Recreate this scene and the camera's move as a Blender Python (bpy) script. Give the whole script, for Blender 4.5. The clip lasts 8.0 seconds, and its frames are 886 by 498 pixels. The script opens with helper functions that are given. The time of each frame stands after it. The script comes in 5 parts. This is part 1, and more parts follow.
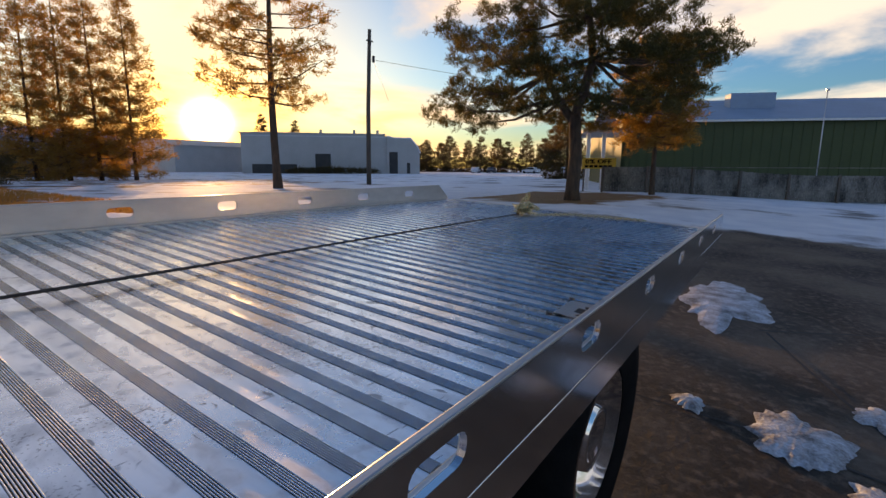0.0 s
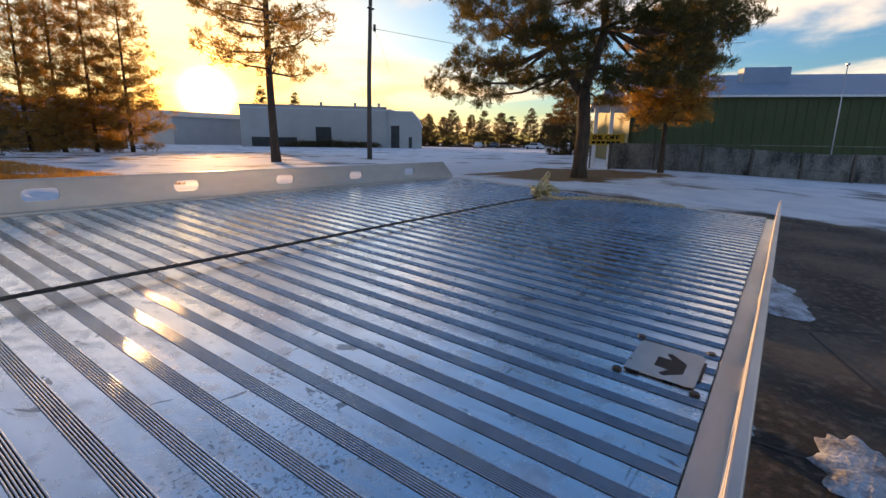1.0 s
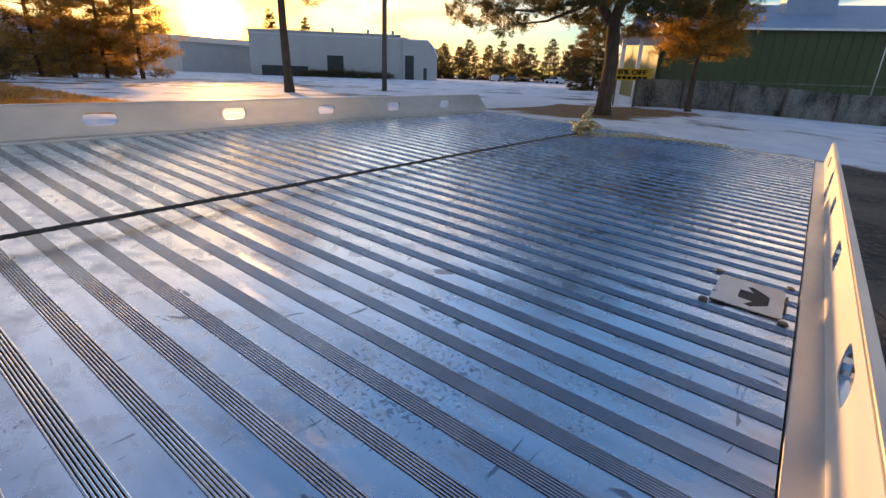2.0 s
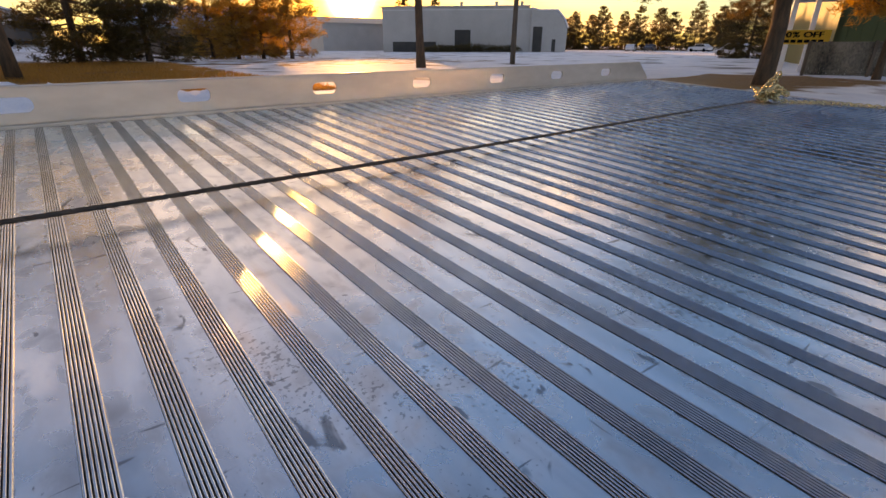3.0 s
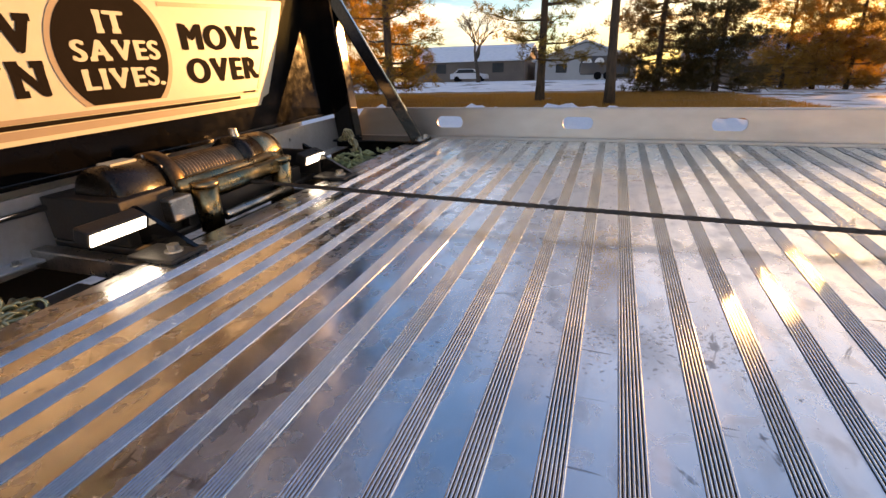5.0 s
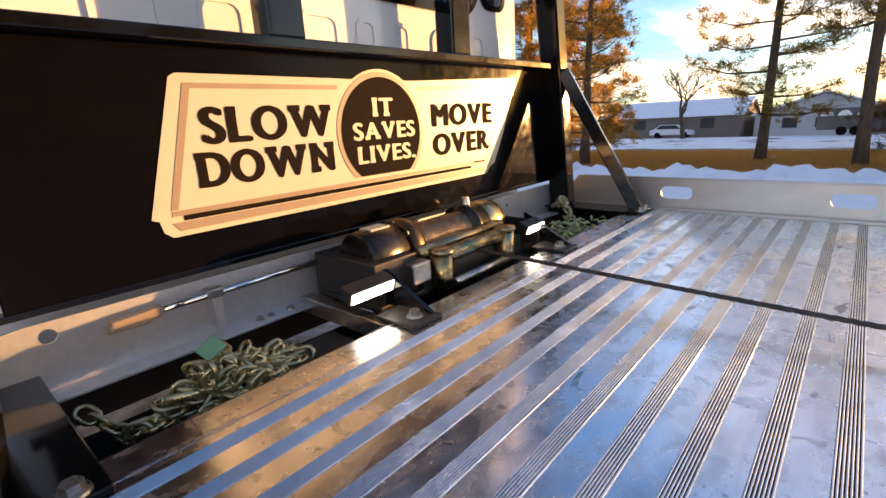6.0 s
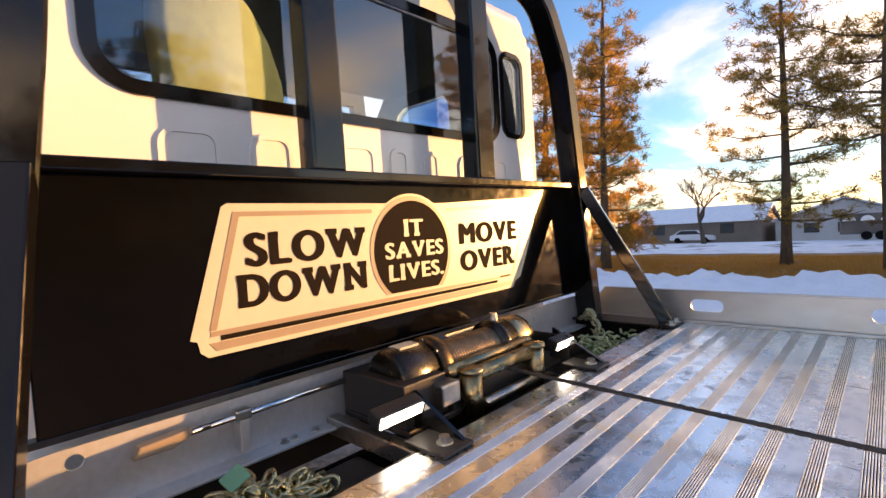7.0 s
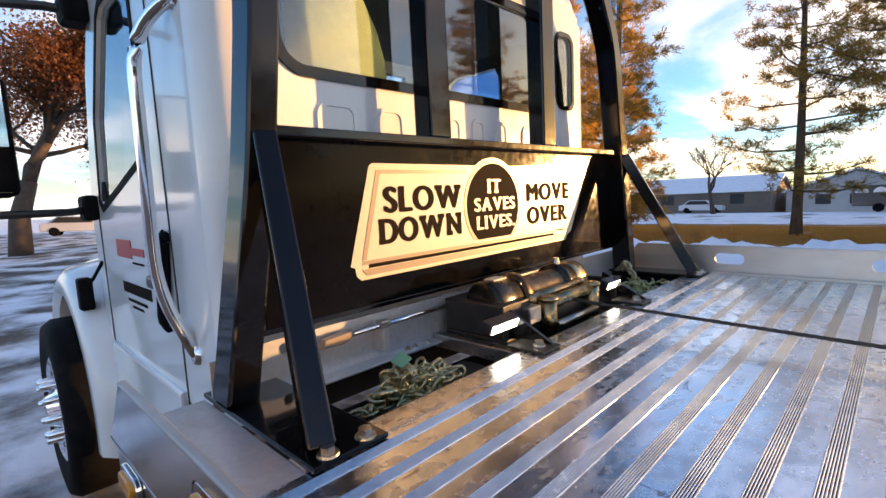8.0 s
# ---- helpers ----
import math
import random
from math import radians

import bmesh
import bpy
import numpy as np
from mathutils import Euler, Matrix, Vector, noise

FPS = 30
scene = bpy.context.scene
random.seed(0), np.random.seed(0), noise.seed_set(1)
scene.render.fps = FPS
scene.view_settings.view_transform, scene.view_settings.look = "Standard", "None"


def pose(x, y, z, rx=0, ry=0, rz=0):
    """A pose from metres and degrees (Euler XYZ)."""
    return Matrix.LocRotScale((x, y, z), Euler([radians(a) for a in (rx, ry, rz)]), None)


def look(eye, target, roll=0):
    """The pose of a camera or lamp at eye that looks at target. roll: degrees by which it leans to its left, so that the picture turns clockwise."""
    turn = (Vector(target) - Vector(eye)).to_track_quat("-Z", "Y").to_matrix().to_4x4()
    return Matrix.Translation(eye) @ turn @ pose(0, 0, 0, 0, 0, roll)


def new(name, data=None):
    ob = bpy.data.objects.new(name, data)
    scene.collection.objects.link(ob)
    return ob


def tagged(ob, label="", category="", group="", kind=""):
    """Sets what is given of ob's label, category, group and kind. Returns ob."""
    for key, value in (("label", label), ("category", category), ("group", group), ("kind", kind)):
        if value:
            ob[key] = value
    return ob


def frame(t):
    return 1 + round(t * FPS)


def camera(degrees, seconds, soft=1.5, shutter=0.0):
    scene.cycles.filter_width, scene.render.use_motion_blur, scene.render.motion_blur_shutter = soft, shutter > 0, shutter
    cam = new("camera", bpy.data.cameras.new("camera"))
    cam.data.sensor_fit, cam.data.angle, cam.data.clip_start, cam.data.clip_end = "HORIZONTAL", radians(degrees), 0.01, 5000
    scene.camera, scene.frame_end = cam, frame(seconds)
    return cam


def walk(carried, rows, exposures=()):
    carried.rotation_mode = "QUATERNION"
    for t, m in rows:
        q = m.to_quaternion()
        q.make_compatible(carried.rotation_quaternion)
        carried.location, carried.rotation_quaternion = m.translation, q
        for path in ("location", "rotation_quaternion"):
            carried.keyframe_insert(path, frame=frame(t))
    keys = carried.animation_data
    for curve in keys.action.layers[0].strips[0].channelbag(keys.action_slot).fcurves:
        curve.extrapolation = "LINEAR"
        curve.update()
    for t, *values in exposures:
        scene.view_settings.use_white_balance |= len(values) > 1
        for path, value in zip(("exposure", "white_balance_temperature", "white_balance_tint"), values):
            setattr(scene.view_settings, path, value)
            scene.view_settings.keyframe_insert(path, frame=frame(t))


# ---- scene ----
cam = camera(86.2, 8.0)
PATH = [
    (0, (1.372, -0.347, 1.582), (2.981, 0.772, 1.181), 2.9),
    (0.5, (1.664, -0.172, 1.571), (3.27, 0.954, 1.18), 3.7),
    (1, (1.799, -0.015, 1.559), (3.389, 1.09, 1.058), 3.5),
    (1.2, (1.811, 0.018, 1.556), (3.389, 1.107, 0.987), 3.7),
    (2.3, (1.556, 0.129, 1.524), (3.006, 1.244, 0.716), 3.9),
    (2.5, (1.482, 0.141, 1.513), (2.862, 1.333, 0.69), 3.5),
    (3, (1.329, 0.188, 1.507), (2.478, 1.575, 0.638), 2.2),
    (3.5, (1.162, 0.187, 1.498), (2.078, 1.731, 0.616), 2.2),
    (4, (1.022, 0.208, 1.493), (1.613, 1.895, 0.597), 1.1),
    (4.2, (0.966, 0.216, 1.495), (1.378, 1.959, 0.605), 0.8),
    (5.3, (0.689, 0.235, 1.499), (-0.237, 1.854, 0.777), -2.6),
    (5.5, (0.658, 0.221, 1.507), (-0.403, 1.751, 0.778), -2.9),
    (6, (0.607, 0.229, 1.554), (-0.675, 1.67, 1.028), -3.3),
    (6.5, (0.592, 0.243, 1.6), (-0.758, 1.706, 1.4), -3.4),
    (7, (0.6, 0.209, 1.596), (-0.776, 1.657, 1.506), -3.5),
    (7.5, (0.631, -0.016, 1.596), (-0.758, 1.42, 1.519), -3.2),
    (8, (0.634, -0.228, 1.575), (-0.757, 1.191, 1.351), -2.9),
]
TILT = pose(0, 0, 0, 3.2, 0, 0)          # the parked truck leans with the slope of the lot
walk(cam, [(t, TILT @ look(e, g, r)) for t, e, g, r in PATH],
     [(0.0, 0.64, 8800, 14), (0.6, 0.74, 8800, 14), (1.2, 0.92, 9200, 14), (2.5, 1.26, 11800, 18), (3.4, 1.12, 17000, 26),
      (4.2, 1.08, 17500, 26), (5.5, 1.80, 10800, 18), (7.0, 1.82, 10800, 20), (8.0, 1.76, 9500, 15)])

# ---- world, sun ----
SUN_AZ, SUN_EL = radians(28.9), radians(4.6)
SUN = Vector((math.sin(SUN_AZ) * math.cos(SUN_EL), math.cos(SUN_AZ) * math.cos(SUN_EL), math.sin(SUN_EL)))


def build_world():
    w = bpy.data.worlds.new("evening_sky")
    scene.world = w
    w.use_nodes = True
    n, l = w.node_tree.nodes, w.node_tree.links
    n.clear()

    def math_node(op, a, b=None, clamp=False):
        m = n.new("ShaderNodeMath")
        m.operation, m.use_clamp = op, clamp
        for i, v in enumerate((a, b)):
            if v is None:
                continue
            if isinstance(v, (int, float)):
                m.inputs[i].default_value = v
            else:
                l.new(v, m.inputs[i])
        return m.outputs[0]

    def mix(kind, fac, a, b):
        m = n.new("ShaderNodeMix")
        m.data_type, m.blend_type = "RGBA", kind
        for sock, v in ((m.inputs[0], fac), (m.inputs[6], a), (m.inputs[7], b)):
            if isinstance(v, (int, float, tuple)):
                sock.default_value = v
            else:
                l.new(v, sock)
        return m.outputs[2]

    sky = n.new("ShaderNodeTexSky")
    sky.sky_type, sky.sun_disc = "NISHITA", False
    sky.sun_elevation, sky.sun_rotation = SUN_EL, SUN_AZ
    sky.air_density, sky.dust_density, sky.ozone_density = 1.0, 1.2, 2.0
    co = n.new("ShaderNodeTexCoord")
    sep = n.new("ShaderNodeSeparateXYZ")
    l.new(co.outputs["Generated"], sep.inputs[0])
    dot = n.new("ShaderNodeVectorMath")
    dot.operation = "DOT_PRODUCT"
    l.new(co.outputs["Generated"], dot.inputs[0])
    dot.inputs[1].default_value = SUN
    near = math_node("MAXIMUM", dot.outputs["Value"], 0.0)
    # clouds lie on a flat layer: divide by the height over the horizon
    h = math_node("ADD", math_node("MAXIMUM", sep.outputs["Z"], 0.0), 0.12)
    comb = n.new("ShaderNodeCombineXYZ")
    l.new(math_node("DIVIDE", sep.outputs["X"], h), comb.inputs[0])
    l.new(math_node("MULTIPLY", math_node("DIVIDE", sep.outputs["Y"], h), 1.0), comb.inputs[1])
    noi = n.new("ShaderNodeTexNoise")
    noi.inputs["Scale"].default_value, noi.inputs["Detail"].default_value, noi.inputs["Roughness"].default_value = 0.62, 7.0, 0.55
    noi.inputs["Distortion"].default_value = 0.5
    l.new(comb.outputs[0], noi.inputs["Vector"])
    ramp = n.new("ShaderNodeMapRange")
    ramp.interpolation_type = "SMOOTHSTEP"
    ramp.inputs[1].default_value, ramp.inputs[2].default_value = 0.435, 0.65
    l.new(noi.outputs["Fac"], ramp.inputs[0])
    warm = math_node("POWER", near, 5.0)
    facing = n.new("ShaderNodeMapRange")
    facing.interpolation_type = "SMOOTHSTEP"
    facing.inputs[1].default_value, facing.inputs[2].default_value = -0.7, 0.6
    l.new(dot.outputs["Value"], facing.inputs[0])
    cloud_col = mix("MIX", facing.outputs[0], (3.9, 5.0, 7.2, 1), (8.3, 7.6, 6.9, 1))
    cloud_col = mix("MIX", warm, cloud_col, (9.8, 6.6, 3.4, 1))
    clear = mix("MULTIPLY", 1.0, sky.outputs[0], (0.56, 1.22, 2.2, 1))
    high = n.new("ShaderNodeMapRange")
    high.interpolation_type = "SMOOTHSTEP"
    high.inputs[1].default_value, high.inputs[2].default_value, high.inputs[3].default_value, high.inputs[4].default_value = 0.30, 0.70, 0.8, 0.20
    l.new(sep.outputs["Z"], high.inputs[0])
    col = mix("MIX", math_node("MULTIPLY", ramp.outputs[0], high.outputs[0]), clear, cloud_col)
    low = math_node("POWER", math_node("SUBTRACT", 1.0, math_node("MAXIMUM", sep.outputs["Z"], 0.0)), 14.0)
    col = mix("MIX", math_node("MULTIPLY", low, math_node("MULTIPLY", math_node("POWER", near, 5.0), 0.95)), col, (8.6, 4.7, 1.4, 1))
    away = math_node("SUBTRACT", 1.0, facing.outputs[0])
    col = mix("MIX", math_node("MULTIPLY", low, math_node("MULTIPLY", away, 0.8)), col, (5.2, 5.6, 6.8, 1))
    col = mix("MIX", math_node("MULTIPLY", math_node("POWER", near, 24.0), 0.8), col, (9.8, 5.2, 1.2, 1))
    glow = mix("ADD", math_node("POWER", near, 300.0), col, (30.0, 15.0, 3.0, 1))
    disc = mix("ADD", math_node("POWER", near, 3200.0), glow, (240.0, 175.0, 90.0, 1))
    bg = n.new("ShaderNodeBackground")
    bg.inputs[1].default_value = 0.1
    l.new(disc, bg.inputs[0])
    out = n.new("ShaderNodeOutputWorld")
    l.new(bg.outputs[0], out.inputs[0])


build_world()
sun = new("sun", bpy.data.lights.new("sun", "SUN"))
sun.data.energy, sun.data.angle, sun.data.color = 3.0, radians(0.6), (1.0, 0.62, 0.31)
sun.matrix_world = look(SUN * 50, (0, 0, 0))


# ---- materials ----
def surf(name, c1, c2=None, scale=4.0, rough=0.6, metal=0.0, bump=0.0, bump_scale=None, rvar=0.0, fine=0.35, spec=0.5,
         stretch=(1, 1, 1), island=0.0, coat=0.0, placed=False):
    """A procedural surface: two colours mixed by noise at two scales, with roughness variation and relief."""
    m = bpy.data.materials.new(name)
    m.use_nodes = True
    n, l = m.node_tree.nodes, m.node_tree.links
    b = n["Principled BSDF"]
    b.inputs["Metallic"].default_value, b.inputs["Roughness"].default_value = metal, rough
    b.inputs["Specular IOR Level"].default_value = spec
    b.inputs["Coat Weight"].default_value = coat
    b.inputs["Coat Roughness"].default_value = 0.06
    c2 = c2 or tuple(v * 0.75 for v in c1)
    co, mp = n.new("ShaderNodeTexCoord"), n.new("ShaderNodeMapping")
    mp.inputs["Scale"].default_value = stretch
    l.new(n.new("ShaderNodeNewGeometry").outputs["Position"] if placed else co.outputs["Object"], mp.inputs[0])
    n1, n2 = n.new("ShaderNodeTexNoise"), n.new("ShaderNodeTexNoise")
    n1.inputs["Scale"].default_value, n1.inputs["Detail"].default_value = scale, 5.0
    n2.inputs["Scale"].default_value, n2.inputs["Detail"].default_value = scale * 9.0, 4.0
    for t in (n1, n2):
        l.new(mp.outputs[0], t.inputs["Vector"])
    add = n.new("ShaderNodeMix")
    add.data_type = "FLOAT"
    add.inputs[0].default_value = fine
    l.new(n1.outputs["Fac"], add.inputs[2]), l.new(n2.outputs["Fac"], add.inputs[3])
    r = n.new("ShaderNodeMapRange")
    r.inputs[1].default_value, r.inputs[2].default_value = 0.35, 0.65
    l.new(add.outputs[0], r.inputs[0])
    mx = n.new("ShaderNodeMix")
    mx.data_type = "RGBA"
    mx.inputs[6].default_value, mx.inputs[7].default_value = (*c1, 1), (*c2, 1)
    l.new(r.outputs[0], mx.inputs[0])
    out = mx.outputs[2]
    if island:
        geo = n.new("ShaderNodeNewGeometry")
        hs = n.new("ShaderNodeHueSaturation")
        mr = n.new("ShaderNodeMapRange")
        mr.inputs[3].default_value, mr.inputs[4].default_value = 1 - island, 1 + island
        l.new(geo.outputs["Random Per Island"], mr.inputs[0]), l.new(mr.outputs[0], hs.inputs["Value"]), l.new(out, hs.inputs["Color"])
        out = hs.outputs[0]
    l.new(out, b.inputs["Base Color"])
    if rvar:
        mr = n.new("ShaderNodeMapRange")
        mr.inputs[3].default_value, mr.inputs[4].default_value = max(rough - rvar, 0.02), rough + rvar
        l.new(r.outputs[0], mr.inputs[0]), l.new(mr.outputs[0], b.inputs["Roughness"])
    if bump:
        bp, nb = n.new("ShaderNodeBump"), n.new("ShaderNodeTexNoise")
        nb.inputs["Scale"].default_value, nb.inputs["Detail"].default_value = bump_scale or scale * 6, 6.0
        l.new(mp.outputs[0], nb.inputs["Vector"])
        bp.inputs["Strength"].default_value, bp.inputs["Distance"].default_value = 1.0, bump
        l.new(nb.outputs["Fac"], bp.inputs["Height"]), l.new(bp.outputs[0], b.inputs["Normal"])
    return m


def leafy(name, c1, c2, glow, island):
    """Needles or leaves that let the low sun shine through."""
    m = surf(name, c1, c2, 1.2, 0.6, island=island)
    n, l = m.node_tree.nodes, m.node_tree.links
    b, out = n["Principled BSDF"], n["Material Output"]
    t, mx = n.new("ShaderNodeBsdfTranslucent"), n.new("ShaderNodeMixShader")
    t.inputs[0].default_value = (*glow, 1)
    mx.inputs[0].default_value = 0.5
    l.new(b.outputs[0], mx.inputs[1]), l.new(t.outputs[0], mx.inputs[2]), l.new(mx.outputs[0], out.inputs[0])
    return m


def glass_mat(name, tint, rough=0.02):
    m = bpy.data.materials.new(name)
    m.use_nodes = True
    b = m.node_tree.nodes["Principled BSDF"]
    b.inputs["Base Color"].default_value, b.inputs["Roughness"].default_value = (*tint, 1), rough
    b.inputs["Transmission Weight"].default_value, b.inputs["IOR"].default_value = 1.0, 1.8
    return m


def lamp_mat(name, col, strength):
    m = bpy.data.materials.new(name)
    m.use_nodes = True
    b = m.node_tree.nodes["Principled BSDF"]
    b.inputs["Base Color"].default_value = (*col, 1)
    b.inputs["Emission Color"].default_value, b.inputs["Emission Strength"].default_value = (*col, 1), strength
    return m


def deck_mat():
    """Mill-finish aluminium, clouded by wear, with dark scuffs and short scratches."""
    m = bpy.data.materials.new("deck_aluminium")
    m.use_nodes = True
    n, l = m.node_tree.nodes, m.node_tree.links
    b = n["Principled BSDF"]
    b.inputs["Metallic"].default_value = 1.0
    geo = n.new("ShaderNodeNewGeometry")

    def noise(scale, detail, stretch=(1, 1, 1), dist=0.0):
        mp, t = n.new("ShaderNodeMapping"), n.new("ShaderNodeTexNoise")
        mp.inputs["Scale"].default_value = stretch
        mp.inputs["Rotation"].default_value = (0, 0, 0.3 * dist)
        l.new(geo.outputs["Position"], mp.inputs[0]), l.new(mp.outputs[0], t.inputs["Vector"])
        t.inputs["Scale"].default_value, t.inputs["Detail"].default_value, t.inputs["Distortion"].default_value = scale, detail, dist
        return t.outputs["Fac"]

    def ramp(v, a, c, lo=0.0, hi=1.0):
        t = n.new("ShaderNodeMapRange")
        t.interpolation_type = "SMOOTHSTEP"
        t.inputs[1].default_value, t.inputs[2].default_value, t.inputs[3].default_value, t.inputs[4].default_value = a, c, lo, hi
        l.new(v, t.inputs[0])
        return t.outputs[0]

    def mix(fac, a, c):
        t = n.new("ShaderNodeMix")
        t.data_type = "RGBA"
        for s, v in ((t.inputs[0], fac), (t.inputs[6], a), (t.inputs[7], c)):
            if isinstance(v, tuple):
                s.default_value = v
            else:
                l.new(v, s)
        return t.outputs[2]

    def calc(a, c):
        t = n.new("ShaderNodeMath")
        t.operation = "MULTIPLY"
        l.new(a, t.inputs[0]), l.new(c, t.inputs[1])
        return t.outputs[0]

    cloud, grime, haze = noise(2.2, 6.0, (1, 0.6, 1), 0.5), noise(30.0, 9.0, (1, 0.7, 1), 0.4), noise(9.0, 6.0, (1.6, 0.35, 1), 0.8)
    scuff, scratch, stain = noise(17.0, 4.0, (1, 0.45, 1), 1.5), noise(20.0, 2.0, (0.22, 1.7, 1), 2.0), noise(6.0, 9.0, (1, 0.8, 1), 0.3)
    col = mix(ramp(haze, 0.30, 0.70), (0.93, 0.935, 0.945, 1), (0.72, 0.735, 0.76, 1))
    col = mix(ramp(grime, 0.48, 0.76, 0, 0.38), col, (0.40, 0.40, 0.41, 1))
    col = mix(ramp(stain, 0.52, 0.78, 0, 0.5), col, (0.26, 0.26, 0.26, 1))
    col = mix(ramp(scuff, 0.655, 0.70, 0, 0.75), col, (0.17, 0.17, 0.18, 1))
    speck = calc(noise(150.0, 3.0), noise(2.6, 3.0, (1, 1, 1), 0.8))
    col = mix(ramp(speck, 0.38, 0.43, 0, 0.5), col, (0.12, 0.12, 0.125, 1))
    col = mix(ramp(scratch, 0.695, 0.72, 0, 0.65), col, (0.14, 0.14, 0.15, 1))
    l.new(col, b.inputs["Base Color"])
    rg = n.new("ShaderNodeMath")
    rg.operation = "ADD"
    l.new(ramp(cloud, 0.35, 0.65, 0.17, 0.30), rg.inputs[0]), l.new(ramp(grime, 0.4, 0.7, 0.0, 0.14), rg.inputs[1])
    l.new(rg.outputs[0], b.inputs["Roughness"])
    bp = n.new("ShaderNodeBump")
    bp.inputs["Strength"].default_value, bp.inputs["Distance"].default_value = 0.7, 0.0010
    l.new(noise(7.0, 3.0), bp.inputs["Height"]), l.new(bp.outputs[0], b.inputs["Normal"])
    return m


def ground_mat():
    """Worn concrete, snow and dead grass on one sheet, parted by ragged edges."""
    m = bpy.data.materials.new("lot_ground")
    m.use_nodes = True
    n, l = m.node_tree.nodes, m.node_tree.links
    b = n["Principled BSDF"]
    co = n.new("ShaderNodeTexCoord")

    def noise(scale, detail=5.0, rough=0.55):
        t = n.new("ShaderNodeTexNoise")
        t.inputs["Scale"].default_value, t.inputs["Detail"].default_value, t.inputs["Roughness"].default_value = scale, detail, rough
        l.new(co.outputs["Object"], t.inputs["Vector"])
        return t.outputs["Fac"]

    def calc(op, a, c):
        t = n.new("ShaderNodeMath")
        t.operation = op
        for i, v in enumerate((a, c)):
            if isinstance(v, (int, float)):
                t.inputs[i].default_value = v
            else:
                l.new(v, t.inputs[i])
        return t.outputs[0]

    def ramp(v, a, c):
        t = n.new("ShaderNodeMapRange")
        t.interpolation_type = "SMOOTHSTEP"
        t.inputs[1].default_value, t.inputs[2].default_value = a, c
        l.new(v, t.inputs[0])
        return t.outputs[0]

    def mix(fac, a, c):
        t = n.new("ShaderNodeMix")
        t.data_type = "RGBA"
        for s, v in ((t.inputs[0], fac), (t.inputs[6], a), (t.inputs[7], c)):
            if isinstance(v, tuple):
                s.default_value = v
            else:
                l.new(v, s)
        return t.outputs[2]

    sep = n.new("ShaderNodeSeparateXYZ")
    l.new(co.outputs["Object"], sep.inputs[0])
    big, mid, small = noise(0.12), noise(0.75, 4.0, 0.5), noise(14.0)
    ragged = calc("MULTIPLY", calc("SUBTRACT", noise(0.35, 7.0, 0.65), 0.5), 7.0)
    x, y = calc("ADD", sep.outputs[0], ragged), calc("ADD", sep.outputs[1], ragged)

    def box(x0, x1, y0, y1, s=0.6):
        f = calc("MULTIPLY", ramp(x, x0 - s, x0 + s), ramp(x, x1 + s, x1 - s))
        return calc("MULTIPLY", f, calc("MULTIPLY", ramp(y, y0 - s, y0 + s), ramp(y, y1 + s, y1 - s)))

    concrete = mix(ramp(mid, 0.35, 0.65), (0.125, 0.088, 0.062, 1), (0.030, 0.022, 0.017, 1))
    concrete = mix(ramp(small, 0.45, 0.75), concrete, (0.165, 0.125, 0.095, 1))
    snow = mix(ramp(mid, 0.3, 0.7), (0.90, 0.92, 0.95, 1), (0.74, 0.78, 0.84, 1))
    grass = mix(ramp(small, 0.3, 0.7), (0.32, 0.15, 0.04, 1), (0.15, 0.072, 0.02, 1))
    patchy = ramp(noise(0.5, 6.0), 0.50, 0.57)
    pad = box(-60, 15.5, -60, 8.0)
    lawn = box(-70, 7.0, 14.2, 41.0)
    island = box(18.5, 27.0, 4.5, 12.5)
    far_field = box(9.0, 34.0, 32.0, 48.0)
    left_lot = box(-90, -2.0, -40, 17)
    col = mix(calc("MULTIPLY", ramp(noise(0.25, 6.0), 0.55, 0.66), 0.8), snow, concrete)
    col = mix(pad, col, concrete)
    col = mix(calc("MULTIPLY", left_lot, ramp(noise(0.7, 6.0), 0.40, 0.60)), col, snow)
    col = mix(lawn, col, grass)
    col = mix(calc("MULTIPLY", far_field, patchy), col, grass)
    col = mix(island, col, grass)
    l.new(col, b.inputs["Base Color"])
    rgh = n.new("ShaderNodeMapRange")
    rgh.inputs[3].default_value, rgh.inputs[4].default_value = 0.62, 0.98
    l.new(mid, rgh.inputs[0]), l.new(rgh.outputs[0], b.inputs["Roughness"])
    bp = n.new("ShaderNodeBump")
    bp.inputs["Strength"].default_value, bp.inputs["Distance"].default_value = 0.8, 0.03
    l.new(noise(9.0, 8.0, 0.65), bp.inputs["Height"]), l.new(bp.outputs[0], b.inputs["Normal"])
    return m


M_DECK = deck_mat()
M_STRIP = surf("ridged_strip_aluminium", (0.86, 0.87, 0.90), (0.60, 0.62, 0.66), 9.0, 0.17, 1.0, 0.0, None, 0.05, 0.3, placed=True)
# Near-black that paints the shade between the deck ridges.
M_GROOVE_SHADE = surf("groove_shade", (0.018, 0.018, 0.019), (0.010, 0.010, 0.011), 60.0, 0.9, 0.0, 0.0, None, 0.1, placed=True)
# Grey lowered so the colour carries the far rail's shaded side.
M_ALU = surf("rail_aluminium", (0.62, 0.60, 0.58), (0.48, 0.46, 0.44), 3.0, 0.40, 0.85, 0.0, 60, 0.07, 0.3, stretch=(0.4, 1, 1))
# Brighter copy of the rail aluminium, with sunlight put into the colour.
M_ALU_SUNLIT = surf("sunlit_mill_aluminium", (0.88, 0.86, 0.83), (0.76, 0.74, 0.71), 3.0, 0.38, 0.55, 0.0, 60, 0.07, 0.3, stretch=(0.4, 1, 1))
